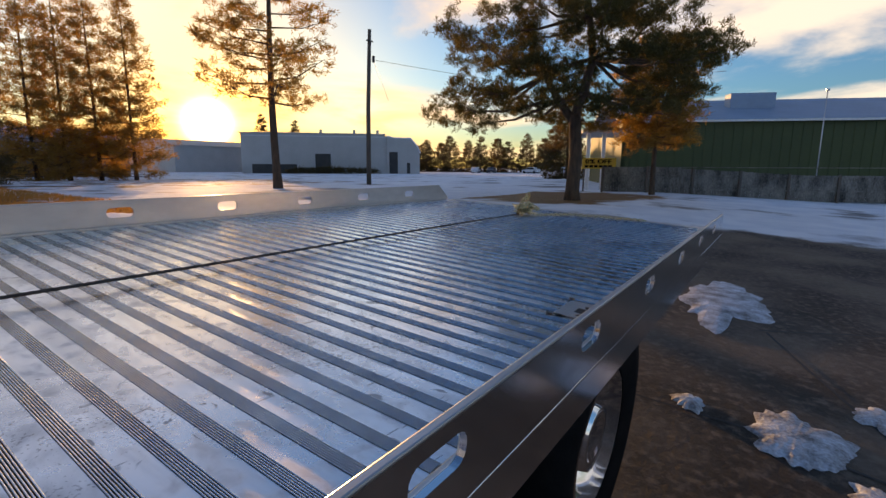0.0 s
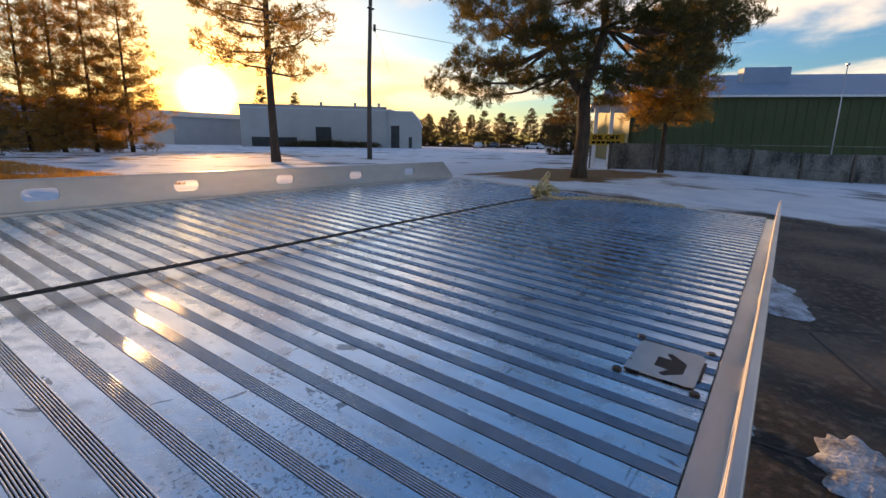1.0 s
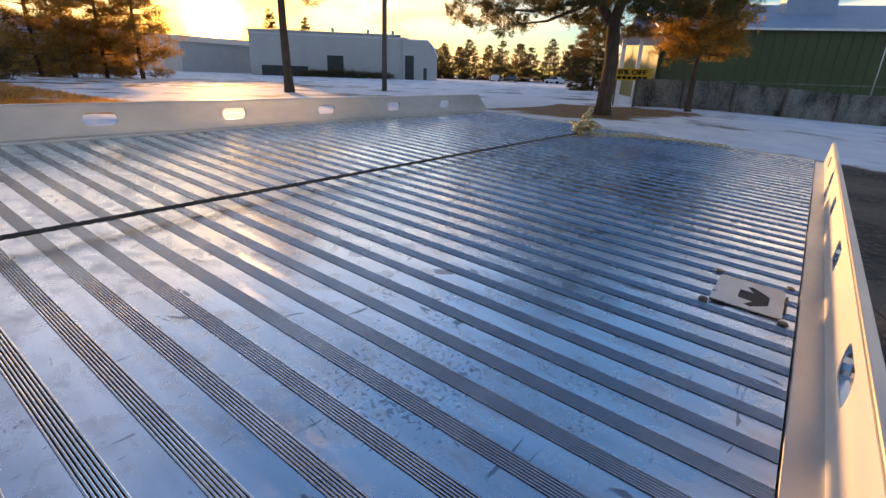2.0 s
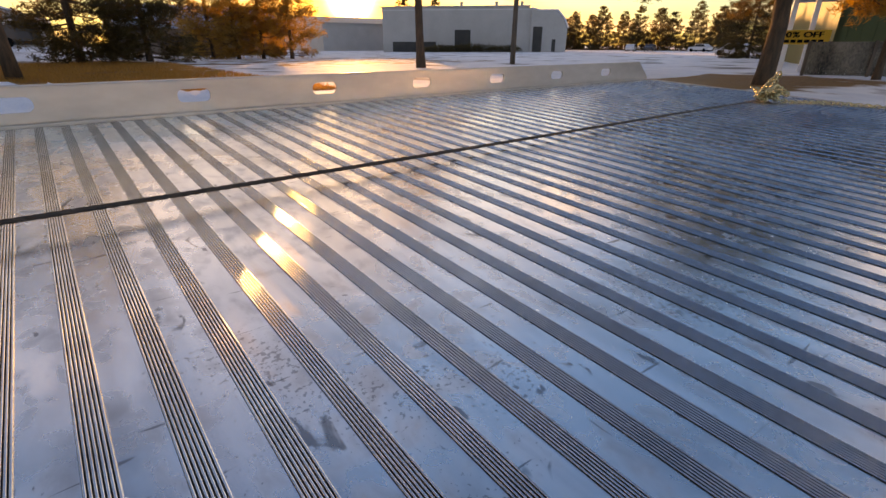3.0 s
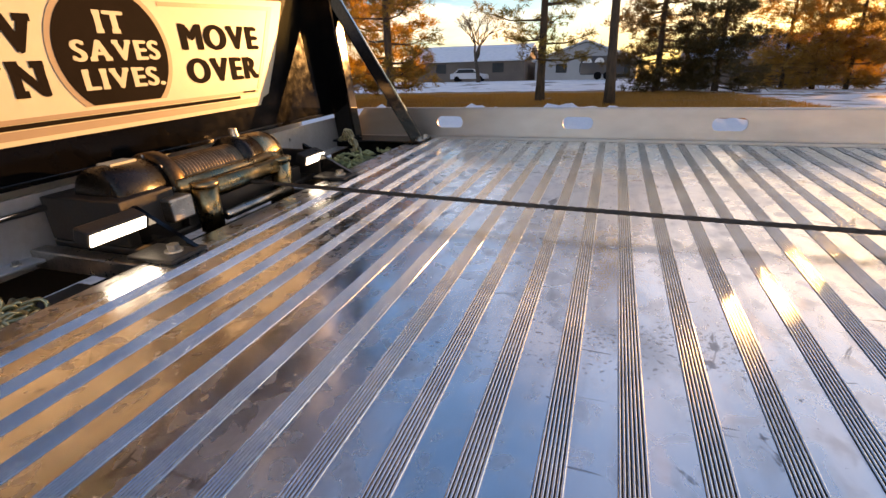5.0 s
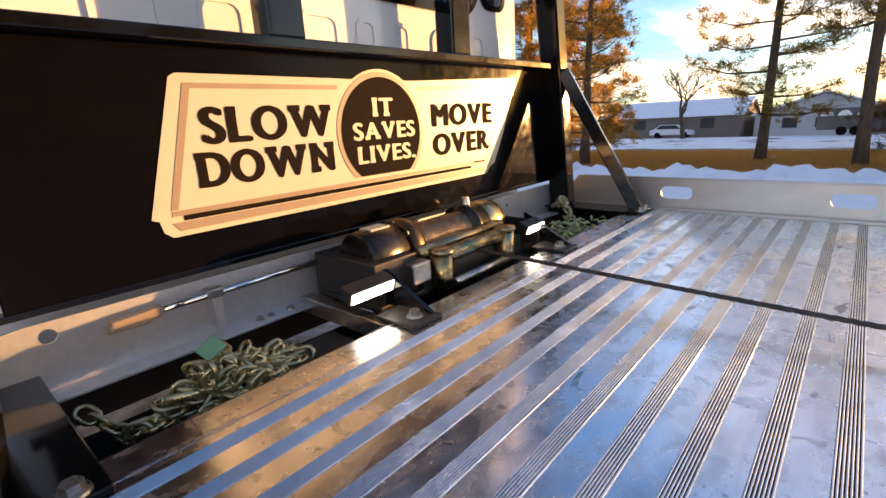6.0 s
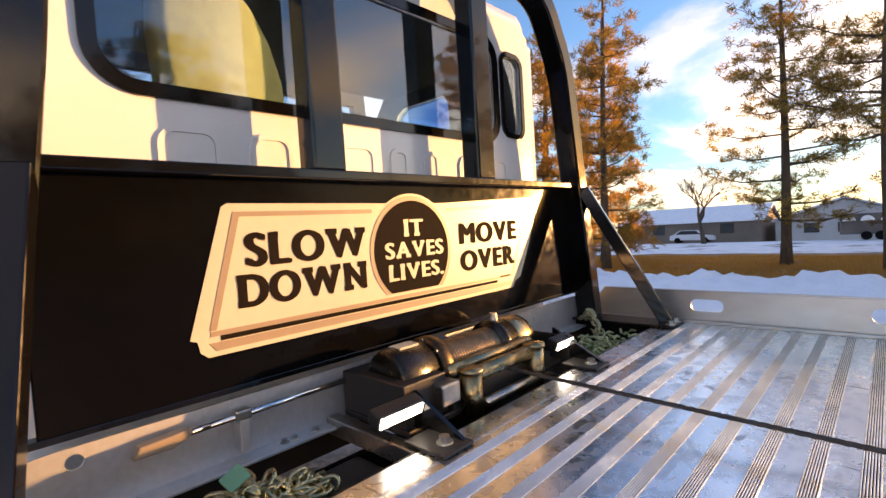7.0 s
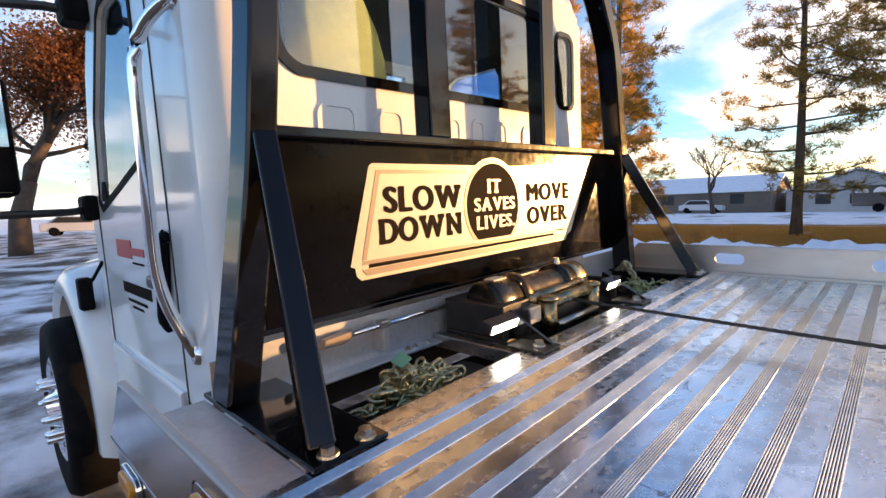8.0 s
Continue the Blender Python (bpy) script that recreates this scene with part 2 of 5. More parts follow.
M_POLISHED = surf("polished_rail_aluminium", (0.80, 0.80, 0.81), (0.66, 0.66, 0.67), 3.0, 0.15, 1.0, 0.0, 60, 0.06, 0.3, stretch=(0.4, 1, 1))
M_ALU_DULL = surf("dull_aluminium", (0.66, 0.66, 0.67), (0.54, 0.53, 0.52), 7.0, 0.42, 0.6, 0.0, 40, 0.1, 0.4)
M_BLACK = surf("black_gloss_paint", (0.003, 0.003, 0.0035), (0.005, 0.0045, 0.0045), 5.0, 0.09, 0.0, 0.0, 60, 0.05, 0.5, 0.42)
M_PANEL = surf("black_panel_paint", (0.0025, 0.0025, 0.003), (0.004, 0.0035, 0.0035), 3.0, 0.12, 0.0, 0.0, 60, 0.06, 0.5, 0.10)
M_BLACK_STEEL = surf("black_rough_steel", (0.02, 0.02, 0.021), (0.045, 0.036, 0.03), 18.0, 0.42, 0.2, 0.0006, 120, 0.12)
M_WHITE = surf("white_cab_paint", (0.80, 0.80, 0.79), (0.74, 0.74, 0.74), 1.4, 0.22, 0.0, 0.0, None, 0.05, coat=0.7)
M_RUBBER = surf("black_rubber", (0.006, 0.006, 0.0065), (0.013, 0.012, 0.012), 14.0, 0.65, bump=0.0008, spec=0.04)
M_CHROME = surf("polished_chrome", (0.88, 0.88, 0.89), (0.80, 0.80, 0.82), 6.0, 0.08, 1.0, rvar=0.03)
M_GLASS = glass_mat("cab_glass", (0.40, 0.62, 0.82))
M_STEEL = surf("zinc_steel", (0.52, 0.51, 0.49), (0.30, 0.28, 0.25), 22.0, 0.34, 1.0, 0.0004, 150, 0.1)
M_ROPE = surf("wire_rope", (0.10, 0.085, 0.075), (0.05, 0.04, 0.035), 30.0, 0.5, 0.7, 0.0008, 220)
M_DRUM_ROPE = surf("drum_rope", (0.34, 0.24, 0.15), (0.12, 0.085, 0.055), 30.0, 0.42, 0.8, 0.0006, 200)
M_CHAIN = surf("yellow_zinc_chain", (0.62, 0.50, 0.26), (0.36, 0.36, 0.24), 25.0, 0.3, 0.9, 0.0004, 150, 0.1)
M_CREAM = surf("cream_decal", (0.56, 0.53, 0.41), (0.51, 0.48, 0.37), 3.0, 0.35)
M_TAN = surf("tan_decal", (0.33, 0.25, 0.18), (0.29, 0.22, 0.16), 3.0, 0.35)
M_INK = surf("brown_black_decal", (0.010, 0.007, 0.005), (0.015, 0.010, 0.008), 4.0, 0.7, spec=0.03)
M_SLUSH = surf("melting_snow", (0.70, 0.76, 0.84), (0.15, 0.13, 0.12), 6.0, 0.7, 0, 0.015, 24)
M_SNOW = surf("snow", (0.86, 0.88, 0.92), (0.72, 0.76, 0.83), 2.0, 0.75, 0, 0.02, 14)
M_BARK = surf("pine_bark", (0.14, 0.085, 0.052), (0.055, 0.035, 0.025), 9.0, 0.9, 0, 0.02, 30, stretch=(1, 1, 0.25))
# The low sun's orange glow is put into these needles' base colour.
M_NEEDLE_BACKLIT = leafy("backlit_pine_needles", (0.16, 0.11, 0.03), (0.26, 0.14, 0.035), (0.62, 0.33, 0.06), 0.35)
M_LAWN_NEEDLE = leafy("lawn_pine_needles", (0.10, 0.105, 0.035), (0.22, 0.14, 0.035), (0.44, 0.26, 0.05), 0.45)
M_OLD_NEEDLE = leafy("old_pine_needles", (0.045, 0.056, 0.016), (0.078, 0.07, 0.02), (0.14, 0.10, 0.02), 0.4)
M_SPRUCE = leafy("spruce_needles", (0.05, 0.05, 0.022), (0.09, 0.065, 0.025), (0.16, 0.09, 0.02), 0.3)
M_LEAF = leafy("brown_oak_leaves", (0.23, 0.085, 0.035), (0.13, 0.05, 0.025), (0.3, 0.1, 0.03), 0.4)
M_GRASS = leafy("dead_lawn_grass", (0.34, 0.17, 0.05), (0.22, 0.11, 0.03), (0.66, 0.32, 0.07), 0.45)
M_TWIG = surf("bare_twigs", (0.11, 0.075, 0.055), (0.06, 0.042, 0.032), 6.0, 0.9)
M_POLE = surf("weathered_pole", (0.17, 0.13, 0.10), (0.09, 0.07, 0.055), 8.0, 0.85, 0, 0.006, 40, stretch=(1, 1, 0.1))
M_GREEN = surf("dark_green_siding", (0.060, 0.078, 0.018), (0.048, 0.062, 0.015), 0.5, 0.6)
M_ROOF = surf("blue_grey_roof", (0.27, 0.38, 0.50), (0.22, 0.31, 0.42), 0.6, 0.55)
M_FENCE = surf("weathered_fence_boards", (0.30, 0.27, 0.23), (0.03, 0.026, 0.022), 1.6, 0.9, 0, 0.01, 30, stretch=(1, 1, 0.5), placed=True)
M_BARN = surf("pale_metal_siding", (0.46, 0.44, 0.42), (0.40, 0.38, 0.36), 0.4, 0.6)
M_DARKWALL = surf("dark_opening", (0.03, 0.028, 0.027), (0.05, 0.045, 0.04), 0.8, 0.7)
M_YELLOW = surf("yellow_banner", (0.75, 0.47, 0.05), (0.68, 0.40, 0.04), 2.0, 0.6)
M_AMBER = surf("amber_lens", (0.85, 0.30, 0.03), (0.75, 0.25, 0.02), 10.0, 0.2, coat=0.5)
M_SEAT = surf("yellow_seat_cloth", (0.74, 0.62, 0.30), (0.62, 0.50, 0.24), 30.0, 0.9, 0, 0.001, 300)
M_INSIDE = surf("dark_cab_trim", (0.02, 0.02, 0.022), (0.03, 0.03, 0.03), 6.0, 0.7)
M_LED = lamp_mat("work_light_lens", (0.86, 0.93, 1.0), 2.6)
M_BRONZE = surf("worn_bronze_housing", (0.13, 0.085, 0.05), (0.045, 0.03, 0.02), 14.0, 0.38, 0.9, 0.0004, 120, 0.1)
M_MOTOR = surf("brown_black_motor_paint", (0.016, 0.011, 0.008), (0.006, 0.005, 0.004), 16.0, 0.26, 0.3, 0.0003, 140, 0.08)
M_BRASS = surf("yellow_zinc_roller", (0.52, 0.40, 0.23), (0.26, 0.18, 0.09), 18.0, 0.3, 1.0, 0.0004, 150, 0.08)
M_RED = surf("red_lettering", (0.55, 0.03, 0.03), (0.5, 0.03, 0.03), 6.0, 0.4)
M_TAG = surf("green_tag", (0.12, 0.34, 0.20), (0.10, 0.28, 0.17), 10.0, 0.5)
M_STRAW = surf("green_nylon_straps", (0.46, 0.50, 0.28), (0.24, 0.30, 0.13), 20.0, 0.8, island=0.4)
M_CAR = surf("pale_car_paint", (0.62, 0.63, 0.66), (0.56, 0.57, 0.60), 1.0, 0.3, coat=0.5)
M_CARDARK = surf("dark_car_paint", (0.06, 0.06, 0.07), (0.05, 0.05, 0.055), 1.0, 0.3, coat=0.5)
M_BRICK = surf("brown_house_wall", (0.20, 0.15, 0.12), (0.15, 0.11, 0.09), 0.6, 0.9)
M_GROUND = ground_mat()

# ---- building helpers ----
BASE = {}


def thing(name, label, category, base=(0, 0, 0), tilt=False, group="", kind=""):
    """An Empty at a thing's base; its parts are built in the place's own metres."""
    ob = new(name)
    m = Matrix.Translation(base)
    ob.matrix_world = TILT @ m if tilt else m
    BASE[ob] = Vector(base)
    return tagged(ob, label, category, group, kind)


def part(name, bm, material, parent, label="", smooth=False, kind=""):
    me = bpy.data.meshes.new(name)
    off = BASE[parent]
    bmesh.ops.translate(bm, verts=bm.verts, vec=-off)
    bm.to_mesh(me)
    bm.free()
    me.materials.append(material)
    if smooth:
        me.polygons.foreach_set("use_smooth", [True] * len(me.polygons))
    ob = new(name, me)
    ob.parent = parent
    BASE[ob] = off
    return tagged(ob, label, kind=kind)


def solo(name, bm, material, label, category, tilt=False, kind="", smooth=False, group=""):
    """A thing that is one mesh."""
    me = bpy.data.meshes.new(name)
    bm.to_mesh(me)
    bm.free()
    me.materials.append(material)
    if smooth:
        me.polygons.foreach_set("use_smooth", [True] * len(me.polygons))
    ob = new(name, me)
    if tilt:
        ob.matrix_world = TILT
    BASE[ob] = Vector()
    return tagged(ob, label, category, group, kind)


def box(x, y, z, bevel=0.0, bm=None, m=None):
    """A box between x[0]..x[1] and so on, its edges rounded by bevel."""
    bm = bm or bmesh.new()
    r = bmesh.ops.create_cube(bm, size=1.0)
    c = Vector(((x[0] + x[1]) / 2, (y[0] + y[1]) / 2, (z[0] + z[1]) / 2))
    bmesh.ops.scale(bm, verts=r["verts"], vec=(x[1] - x[0], y[1] - y[0], z[1] - z[0]))
    bmesh.ops.translate(bm, verts=r["verts"], vec=c)
    vs = r["verts"]
    if m is not None:
        bmesh.ops.transform(bm, verts=vs, matrix=m)
    if bevel:
        es = list({e for v in vs for e in v.link_edges})
        bmesh.ops.bevel(bm, geom=es, offset=bevel, segments=2, profile=0.5, affect="EDGES")
    return bm


def ring_frame(d):
    d = d.normalized()
    a = Vector((0, 0, 1)) if abs(d.z) < 0.9 else Vector((1, 0, 0))
    u = d.cross(a).normalized()
    return u, d.cross(u).normalized()


def tube(points, radii, n=8, bm=None, square=False, wide=1.0, closed=False):
    """A round or square tube along points."""
    bm = bm or bmesh.new()
    pts = [Vector(p) for p in points]
    if isinstance(radii, (int, float)):
        radii = [radii] * len(pts)
    rings = []
    k = len(pts)
    for i, p in enumerate(pts):
        if closed:
            d = pts[(i + 1) % k] - pts[i - 1]
        else:
            d = pts[min(i + 1, k - 1)] - pts[max(i - 1, 0)]
        u, v = ring_frame(d)
        if square:
            sides = [(1, 1), (-1, 1), (-1, -1), (1, -1)]
            ring = [bm.verts.new(p + u * a * radii[i] * wide + v * b * radii[i]) for a, b in sides]
        else:
            ring = [bm.verts.new(p + (u * math.cos(2 * math.pi * j / n) + v * math.sin(2 * math.pi * j / n)) * radii[i]) for j in range(n)]
        rings.append(ring)
    m = len(rings[0])
    for i in range(k if closed else k - 1):
        r0, r1 = rings[i], rings[(i + 1) % k]
        for j in range(m):
            bm.faces.new((r0[j], r0[(j + 1) % m], r1[(j + 1) % m], r1[j]))
    if not closed:
        bm.faces.new(list(reversed(rings[0])))
        bm.faces.new(rings[-1])
    bmesh.ops.recalc_face_normals(bm, faces=bm.faces[:])
    return bm


def rounded(points, r, steps=5):
    """The points of a path with its inner corners rounded by r."""
    p = [Vector(q) for q in points]
    out = [p[0]]
    for a, b, c in zip(p, p[1:], p[2:]):
        s, e = b + (a - b).normalized() * r, b + (c - b).normalized() * r
        out += [s.lerp(b, f).lerp(b.lerp(e, f), f) for f in [i / steps for i in range(steps + 1)]]
    return out + [p[-1]]


def outline(pts, depth, axis="x", at=0.0, bm=None, bevel=0.0):
    """A plate with the outline pts (two coordinates across axis), from at to at + depth along it."""
    bm = bm or bmesh.new()

    def to3(a, b, d):
        return {"x": (d, a, b), "y": (a, d, b), "z": (a, b, d)}[axis]

    f = [bm.verts.new(to3(a, b, at)) for a, b in pts]
    g = [bm.verts.new(to3(a, b, at + depth)) for a, b in pts]
    k = len(pts)
    faces = [bm.faces.new(f), bm.faces.new(g)]
    faces += [bm.faces.new((f[i], f[(i + 1) % k], g[(i + 1) % k], g[i])) for i in range(k)]
    bmesh.ops.recalc_face_normals(bm, faces=faces)
    if bevel:
        es = [e for q in faces[:2] for e in q.edges]
        bmesh.ops.bevel(bm, geom=es, offset=bevel, segments=2, profile=0.5, affect="EDGES")
    return bm


def round_rect(a0, a1, b0, b1, r, n=6):
    out = []
    for cx, cy, s in ((a1 - r, b1 - r, 0), (a0 + r, b1 - r, 90), (a0 + r, b0 + r, 180), (a1 - r, b0 + r, 270)):
        out += [(cx + r * math.cos(radians(s + 90 * i / n)), cy + r * math.sin(radians(s + 90 * i / n))) for i in range(n + 1)]
    return out


def holed(outer, holes, depth, axis, at):
    """A plate with holes through it."""
    bm = bmesh.new()

    def to3(a, b, d):
        return {"x": (d, a, b), "y": (a, d, b), "z": (a, b, d)}[axis]

    edges = []
    for loop in [outer] + holes:
        vs = [bm.verts.new(to3(a, b, at)) for a, b in loop]
        edges += [bm.edges.new((vs[i], vs[(i + 1) % len(vs)])) for i in range(len(vs))]
    bmesh.ops.triangle_fill(bm, use_beauty=True, use_dissolve=False, edges=edges)
    r = bmesh.ops.extrude_face_region(bm, geom=bm.faces[:])
    bmesh.ops.translate(bm, verts=[v for v in r["geom"] if isinstance(v, bmesh.types.BMVert)], vec=to3(0, 0, depth))
    bmesh.ops.recalc_face_normals(bm, faces=bm.faces[:])
    return bm


def ground_z(x, y):
    """Height of the lot: a slope across the truck, an almost level lawn, then a rise to the street behind it."""
    z = math.tan(radians(3.2)) * min(max(y, -3.0), 4.5)
    r = min(max((16.0 - x) / 12.0, 0.0), 1.0)
    f = min(max((y - 34.0) / 28.0, 0.0), 1.0)
    return z + r * r * (3 - 2 * r) * (0.006 * (min(max(y, 4.5), 34.0) - 4.5) + 0.95 * f * f * (3 - 2 * f))


# ---- ground ----
def build_ground():
    xs = sorted({-1500, -600, -250, -120, *range(-80, 161, 8), *range(0, 25, 2), 250, 600, 1500})
    ys = sorted({-1500, -600, -250, -120, -60, -30, -15, -8, -3, 0, 4.5, 8, 12, *range(16, 161, 8), *range(20, 50, 2), 250, 600, 1500})
    bm = bmesh.new()
    grid = [[bm.verts.new((x, y, ground_z(x, y))) for y in ys] for x in xs]
    for i in range(len(xs) - 1):
        for j in range(len(ys) - 1):
            bm.faces.new((grid[i][j], grid[i + 1][j], grid[i + 1][j + 1], grid[i][j + 1]))
    solo("ground", bm, M_GROUND, "snow-dusted lot of worn concrete and dead grass", "ground", kind="structure")


build_ground()

# ---- flatbed ----
DECK, PITCH, STRIP0 = 1.10, 0.079, 1.20
Y0, Y1 = 0.02, 2.485
FRONT, TAIL = -0.175, 5.60
BACK_END = 5.50


def plank_mesh():
    """One deck plank: a smooth flat and a strip of seven raised ridges, a pitch wide."""
    prof = [(-PITCH / 2, 0.0)]
    prof.append((-0.0155, 0.0))
    for i in range(7):
        c = (i - 3) * 0.0044
        for a in range(9):
            prof.append((c - 0.00182 * math.cos(math.pi * a / 8), 0.0021 * math.sin(math.pi * a / 8) if 0 < a < 8 else 0.0))
    prof += [(0.0155, 0.0), (PITCH / 2, 0.0)]
    bm = bmesh.new()
    rows = [[bm.verts.new((x, y, z)) for x, z in prof] for y in (Y0, Y1)]
    for i in range(len(prof) - 1):
        f = bm.faces.new((rows[0][i], rows[0][i + 1], rows[1][i + 1], rows[1][i]))
        f.smooth = 2 <= i < len(prof) - 3
        f.material_index = int(1 <= i < len(prof) - 2)
        # near-black faces paint shade into the grooves and each ridge's forward side
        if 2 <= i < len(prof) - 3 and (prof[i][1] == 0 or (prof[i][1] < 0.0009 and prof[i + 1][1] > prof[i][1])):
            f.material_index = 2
    low = [[bm.verts.new((x, y, -0.03)) for x in (-PITCH / 2, PITCH / 2)] for y in (Y0, Y1)]
    bm.faces.new((low[0][0], low[1][0], low[1][1], low[0][1]))
    bm.faces.new((rows[0][0], rows[1][0], low[1][0], low[0][0]))
    bm.faces.new((rows[0][-1], low[0][1], low[1][1], rows[1][-1]))
    me = bpy.data.meshes.new("deck_plank")
    bm.to_mesh(me)
    bm.free()
    me.materials.append(M_DECK)
    me.materials.append(M_STRIP)
    me.materials.append(M_GROOVE_SHADE)
    return me


def slot_holes(lo, hi):
    return [round_rect(i * 0.61 - 0.066, i * 0.61 + 0.066, 1.151, 1.206, 0.024, 4) for i in range(0, 9) if lo < i * 0.61 < hi]


def build_bed():
    bed = thing("flatbed", "long ribbed aluminium tow-truck flatbed with slotted side rails", "truck bed", (2.7, 1.26, 0.9), True)
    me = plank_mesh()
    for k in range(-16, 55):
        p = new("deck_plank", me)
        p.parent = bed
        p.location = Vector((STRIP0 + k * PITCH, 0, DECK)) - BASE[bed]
    part("front_edge", box((FRONT, STRIP0 - 16.5 * PITCH - 0.0005), (Y0 + 0.28, Y1 - 0.13), (1.06, 1.1005), 0.002), M_DECK, bed)
    part("tail_plate", box((STRIP0 + 54.5 * PITCH + 0.001, TAIL), (Y0, Y1), (1.05, 1.099), 0.004), M_ALU, bed)
    # side rails: an upright plate with slots, a rounded cap and an outer ledge
    for side, y in (("far", Y1 + 0.028), ("near", Y0 - 0.061)):
        lo = -0.62
        top = 1.242 if side == "far" else 1.237
        shape = [(lo, 1.07), (BACK_END + 0.02, 1.07), (BACK_END + 0.02, 1.12), (BACK_END - 0.14, top), (lo + 0.15, top)]
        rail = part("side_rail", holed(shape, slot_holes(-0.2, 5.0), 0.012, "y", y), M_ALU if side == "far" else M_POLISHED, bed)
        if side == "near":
            # added thin plate: the sunlit inside of the near rail, painted brighter
            part("sunlit_face", holed([(a, min(b, top - 0.004)) for a, b in shape], slot_holes(-0.2, 5.0), 0.002, "y", y + 0.0125), M_ALU_SUNLIT, rail)
        part("rail_cap", box((lo + 0.15, BACK_END - 0.14), (y - 0.002, y + 0.014), (top - 0.003, top + 0.005), 0.003), M_ALU, rail)
    foot = part("inner_ledge", box((-0.6, BACK_END - 0.02), (Y1 + 0.008, Y1 + 0.020), (1.07, 1.112), 0.002), M_ALU, bed)
    # Dark strips paint the shadow gaps on both sides of the ledge.
    for a in (Y1 + 0.0005, Y1 + 0.0205):
        part("gap_shade", box((-0.6, BACK_END - 0.02), (a, a + 0.007), (1.068, 1.0995)), M_RUBBER, bed)
    part("inner_ledge", box((-0.6, BACK_END - 0.02), (Y0 - 0.0475, Y0 - 0.003), (1.07, 1.104), 0.002), M_ALU, bed)
    skirt = part("side_skirt", box((-0.62, BACK_END), (Y0 - 0.052, Y0 - 0.012), (0.955, 1.069), 0.006), M_POLISHED, bed)
    part("trim_strip", tube([(-0.62, Y0 - 0.057, 1.078), (BACK_END, Y0 - 0.057, 1.078)], 0.0055, 8), M_CHROME, skirt, smooth=True)
    part("trim_strip", tube([(-0.62, Y0 - 0.055, 1.100), (BACK_END, Y0 - 0.055, 1.100)], 0.003, 8), M_CHROME, skirt, smooth=True)
    part("frame_beam", box((-0.4, 5.4), (0.75, 0.9), (0.72, 1.03), 0.01), M_BLACK_STEEL, bed)
    part("frame_beam", box((-0.4, 5.4), (1.6, 1.75), (0.72, 1.03), 0.01), M_BLACK_STEEL, bed)
    part("underbody", box((-0.1, 5.4), (0.06, 2.45), (1.03, 1.068), 0.0), M_BLACK_STEEL, bed)
    return bed


bed = build_bed()


def build_truck_wheels(bed):
    for x in (3.12,):
        w = thing("rear_wheel", "black rear truck tyre with a polished wheel disc", "wheel", (x, 0.12, 0.0), True)
        bm = bmesh.new()
        prof = [(0.29, 0.0), (0.40, -0.025), (0.48, -0.015), (0.505, 0.03), (0.505, 0.22), (0.48, 0.26), (0.29, 0.25)]
        lathe(bm, prof, (x, 0.07, 0.505))
        part("tyre", bm, M_RUBBER, w, smooth=True)
        bm = bmesh.new()
        lathe(bm, [(0.0, 0.10), (0.09, 0.02), (0.13, 0.02), (0.15, 0.11), (0.24, 0.12), (0.27, 0.0), (0.295, 0.005)], (x, 0.07, 0.505))
        part("rim", bm, M_CHROME, w, "polished wheel disc", smooth=True)
        w = thing("rear_wheel", "black rear truck tyre with a polished wheel disc", "wheel", (x, 2.4, 0.0), True)
        part("tyre", lathe(bmesh.new(), [(r, -d) for r, d in prof], (x, 2.43, 0.505)), M_RUBBER, w, smooth=True)
        part("rim", lathe(bmesh.new(), [(0.0, -0.10), (0.09, -0.02), (0.13, -0.02), (0.15, -0.11), (0.24, -0.12), (0.27, 0.0), (0.295, -0.005)], (x, 2.43, 0.505)), M_CHROME, w, "polished wheel disc", smooth=True)


def lathe(bm, prof, c, n=40, axis="y"):
    """Turn (radius, depth) points about the y axis through c."""
    rings = []
    for r, d in prof:
        if r < 1e-6:
            rings.append([bm.verts.new((c[0], c[1] + d, c[2]))] * n)
        else:
            rings.append([bm.verts.new((c[0] + r * math.cos(2 * math.pi * i / n), c[1] + d, c[2] + r * math.sin(2 * math.pi * i / n))) for i in range(n)])
    for a, b in zip(rings, rings[1:]):
        for i in range(n):
            q = [a[i], a[(i + 1) % n], b[(i + 1) % n], b[i]]
            q = [v for j, v in enumerate(q) if v not in q[:j]]
            if len(q) > 2:
                bm.faces.new(q)
    bmesh.ops.recalc_face_normals(bm, faces=bm.faces[:])
    return bm


build_truck_wheels(bed)


def bolt(x, y, z, r, parent, name="bolt", material=None):
    bm = bmesh.new()
    bmesh.ops.create_cone(bm, cap_ends=True, segments=6, radius1=r, radius2=r, depth=r * 0.9, matrix=pose(x, y, z + r * 0.75))
    bmesh.ops.create_cone(bm, cap_ends=True, segments=14, radius1=r * 1.5, radius2=r * 1.4, depth=r * 0.3, matrix=pose(x, y, z + r * 0.15))
    return part(name, bm, material or M_STEEL, parent)


def bent_bar(path, half, x0, x1):
    """A flat-sided bar along a path in the y-z plane, between x0 and x1."""
    left, right = [], []
    for i, p in enumerate(path):
        d = (path[min(i + 1, len(path) - 1)] - path[max(i - 1, 0)]).normalized()
        nrm = Vector((0, -d.z, d.y))
        left.append((p + nrm * half)), right.append((p - nrm * half))
    ring = left + right[::-1]
    return outline([(v.y, v.z) for v in ring], x1 - x0, "x", x0, bevel=0.008)


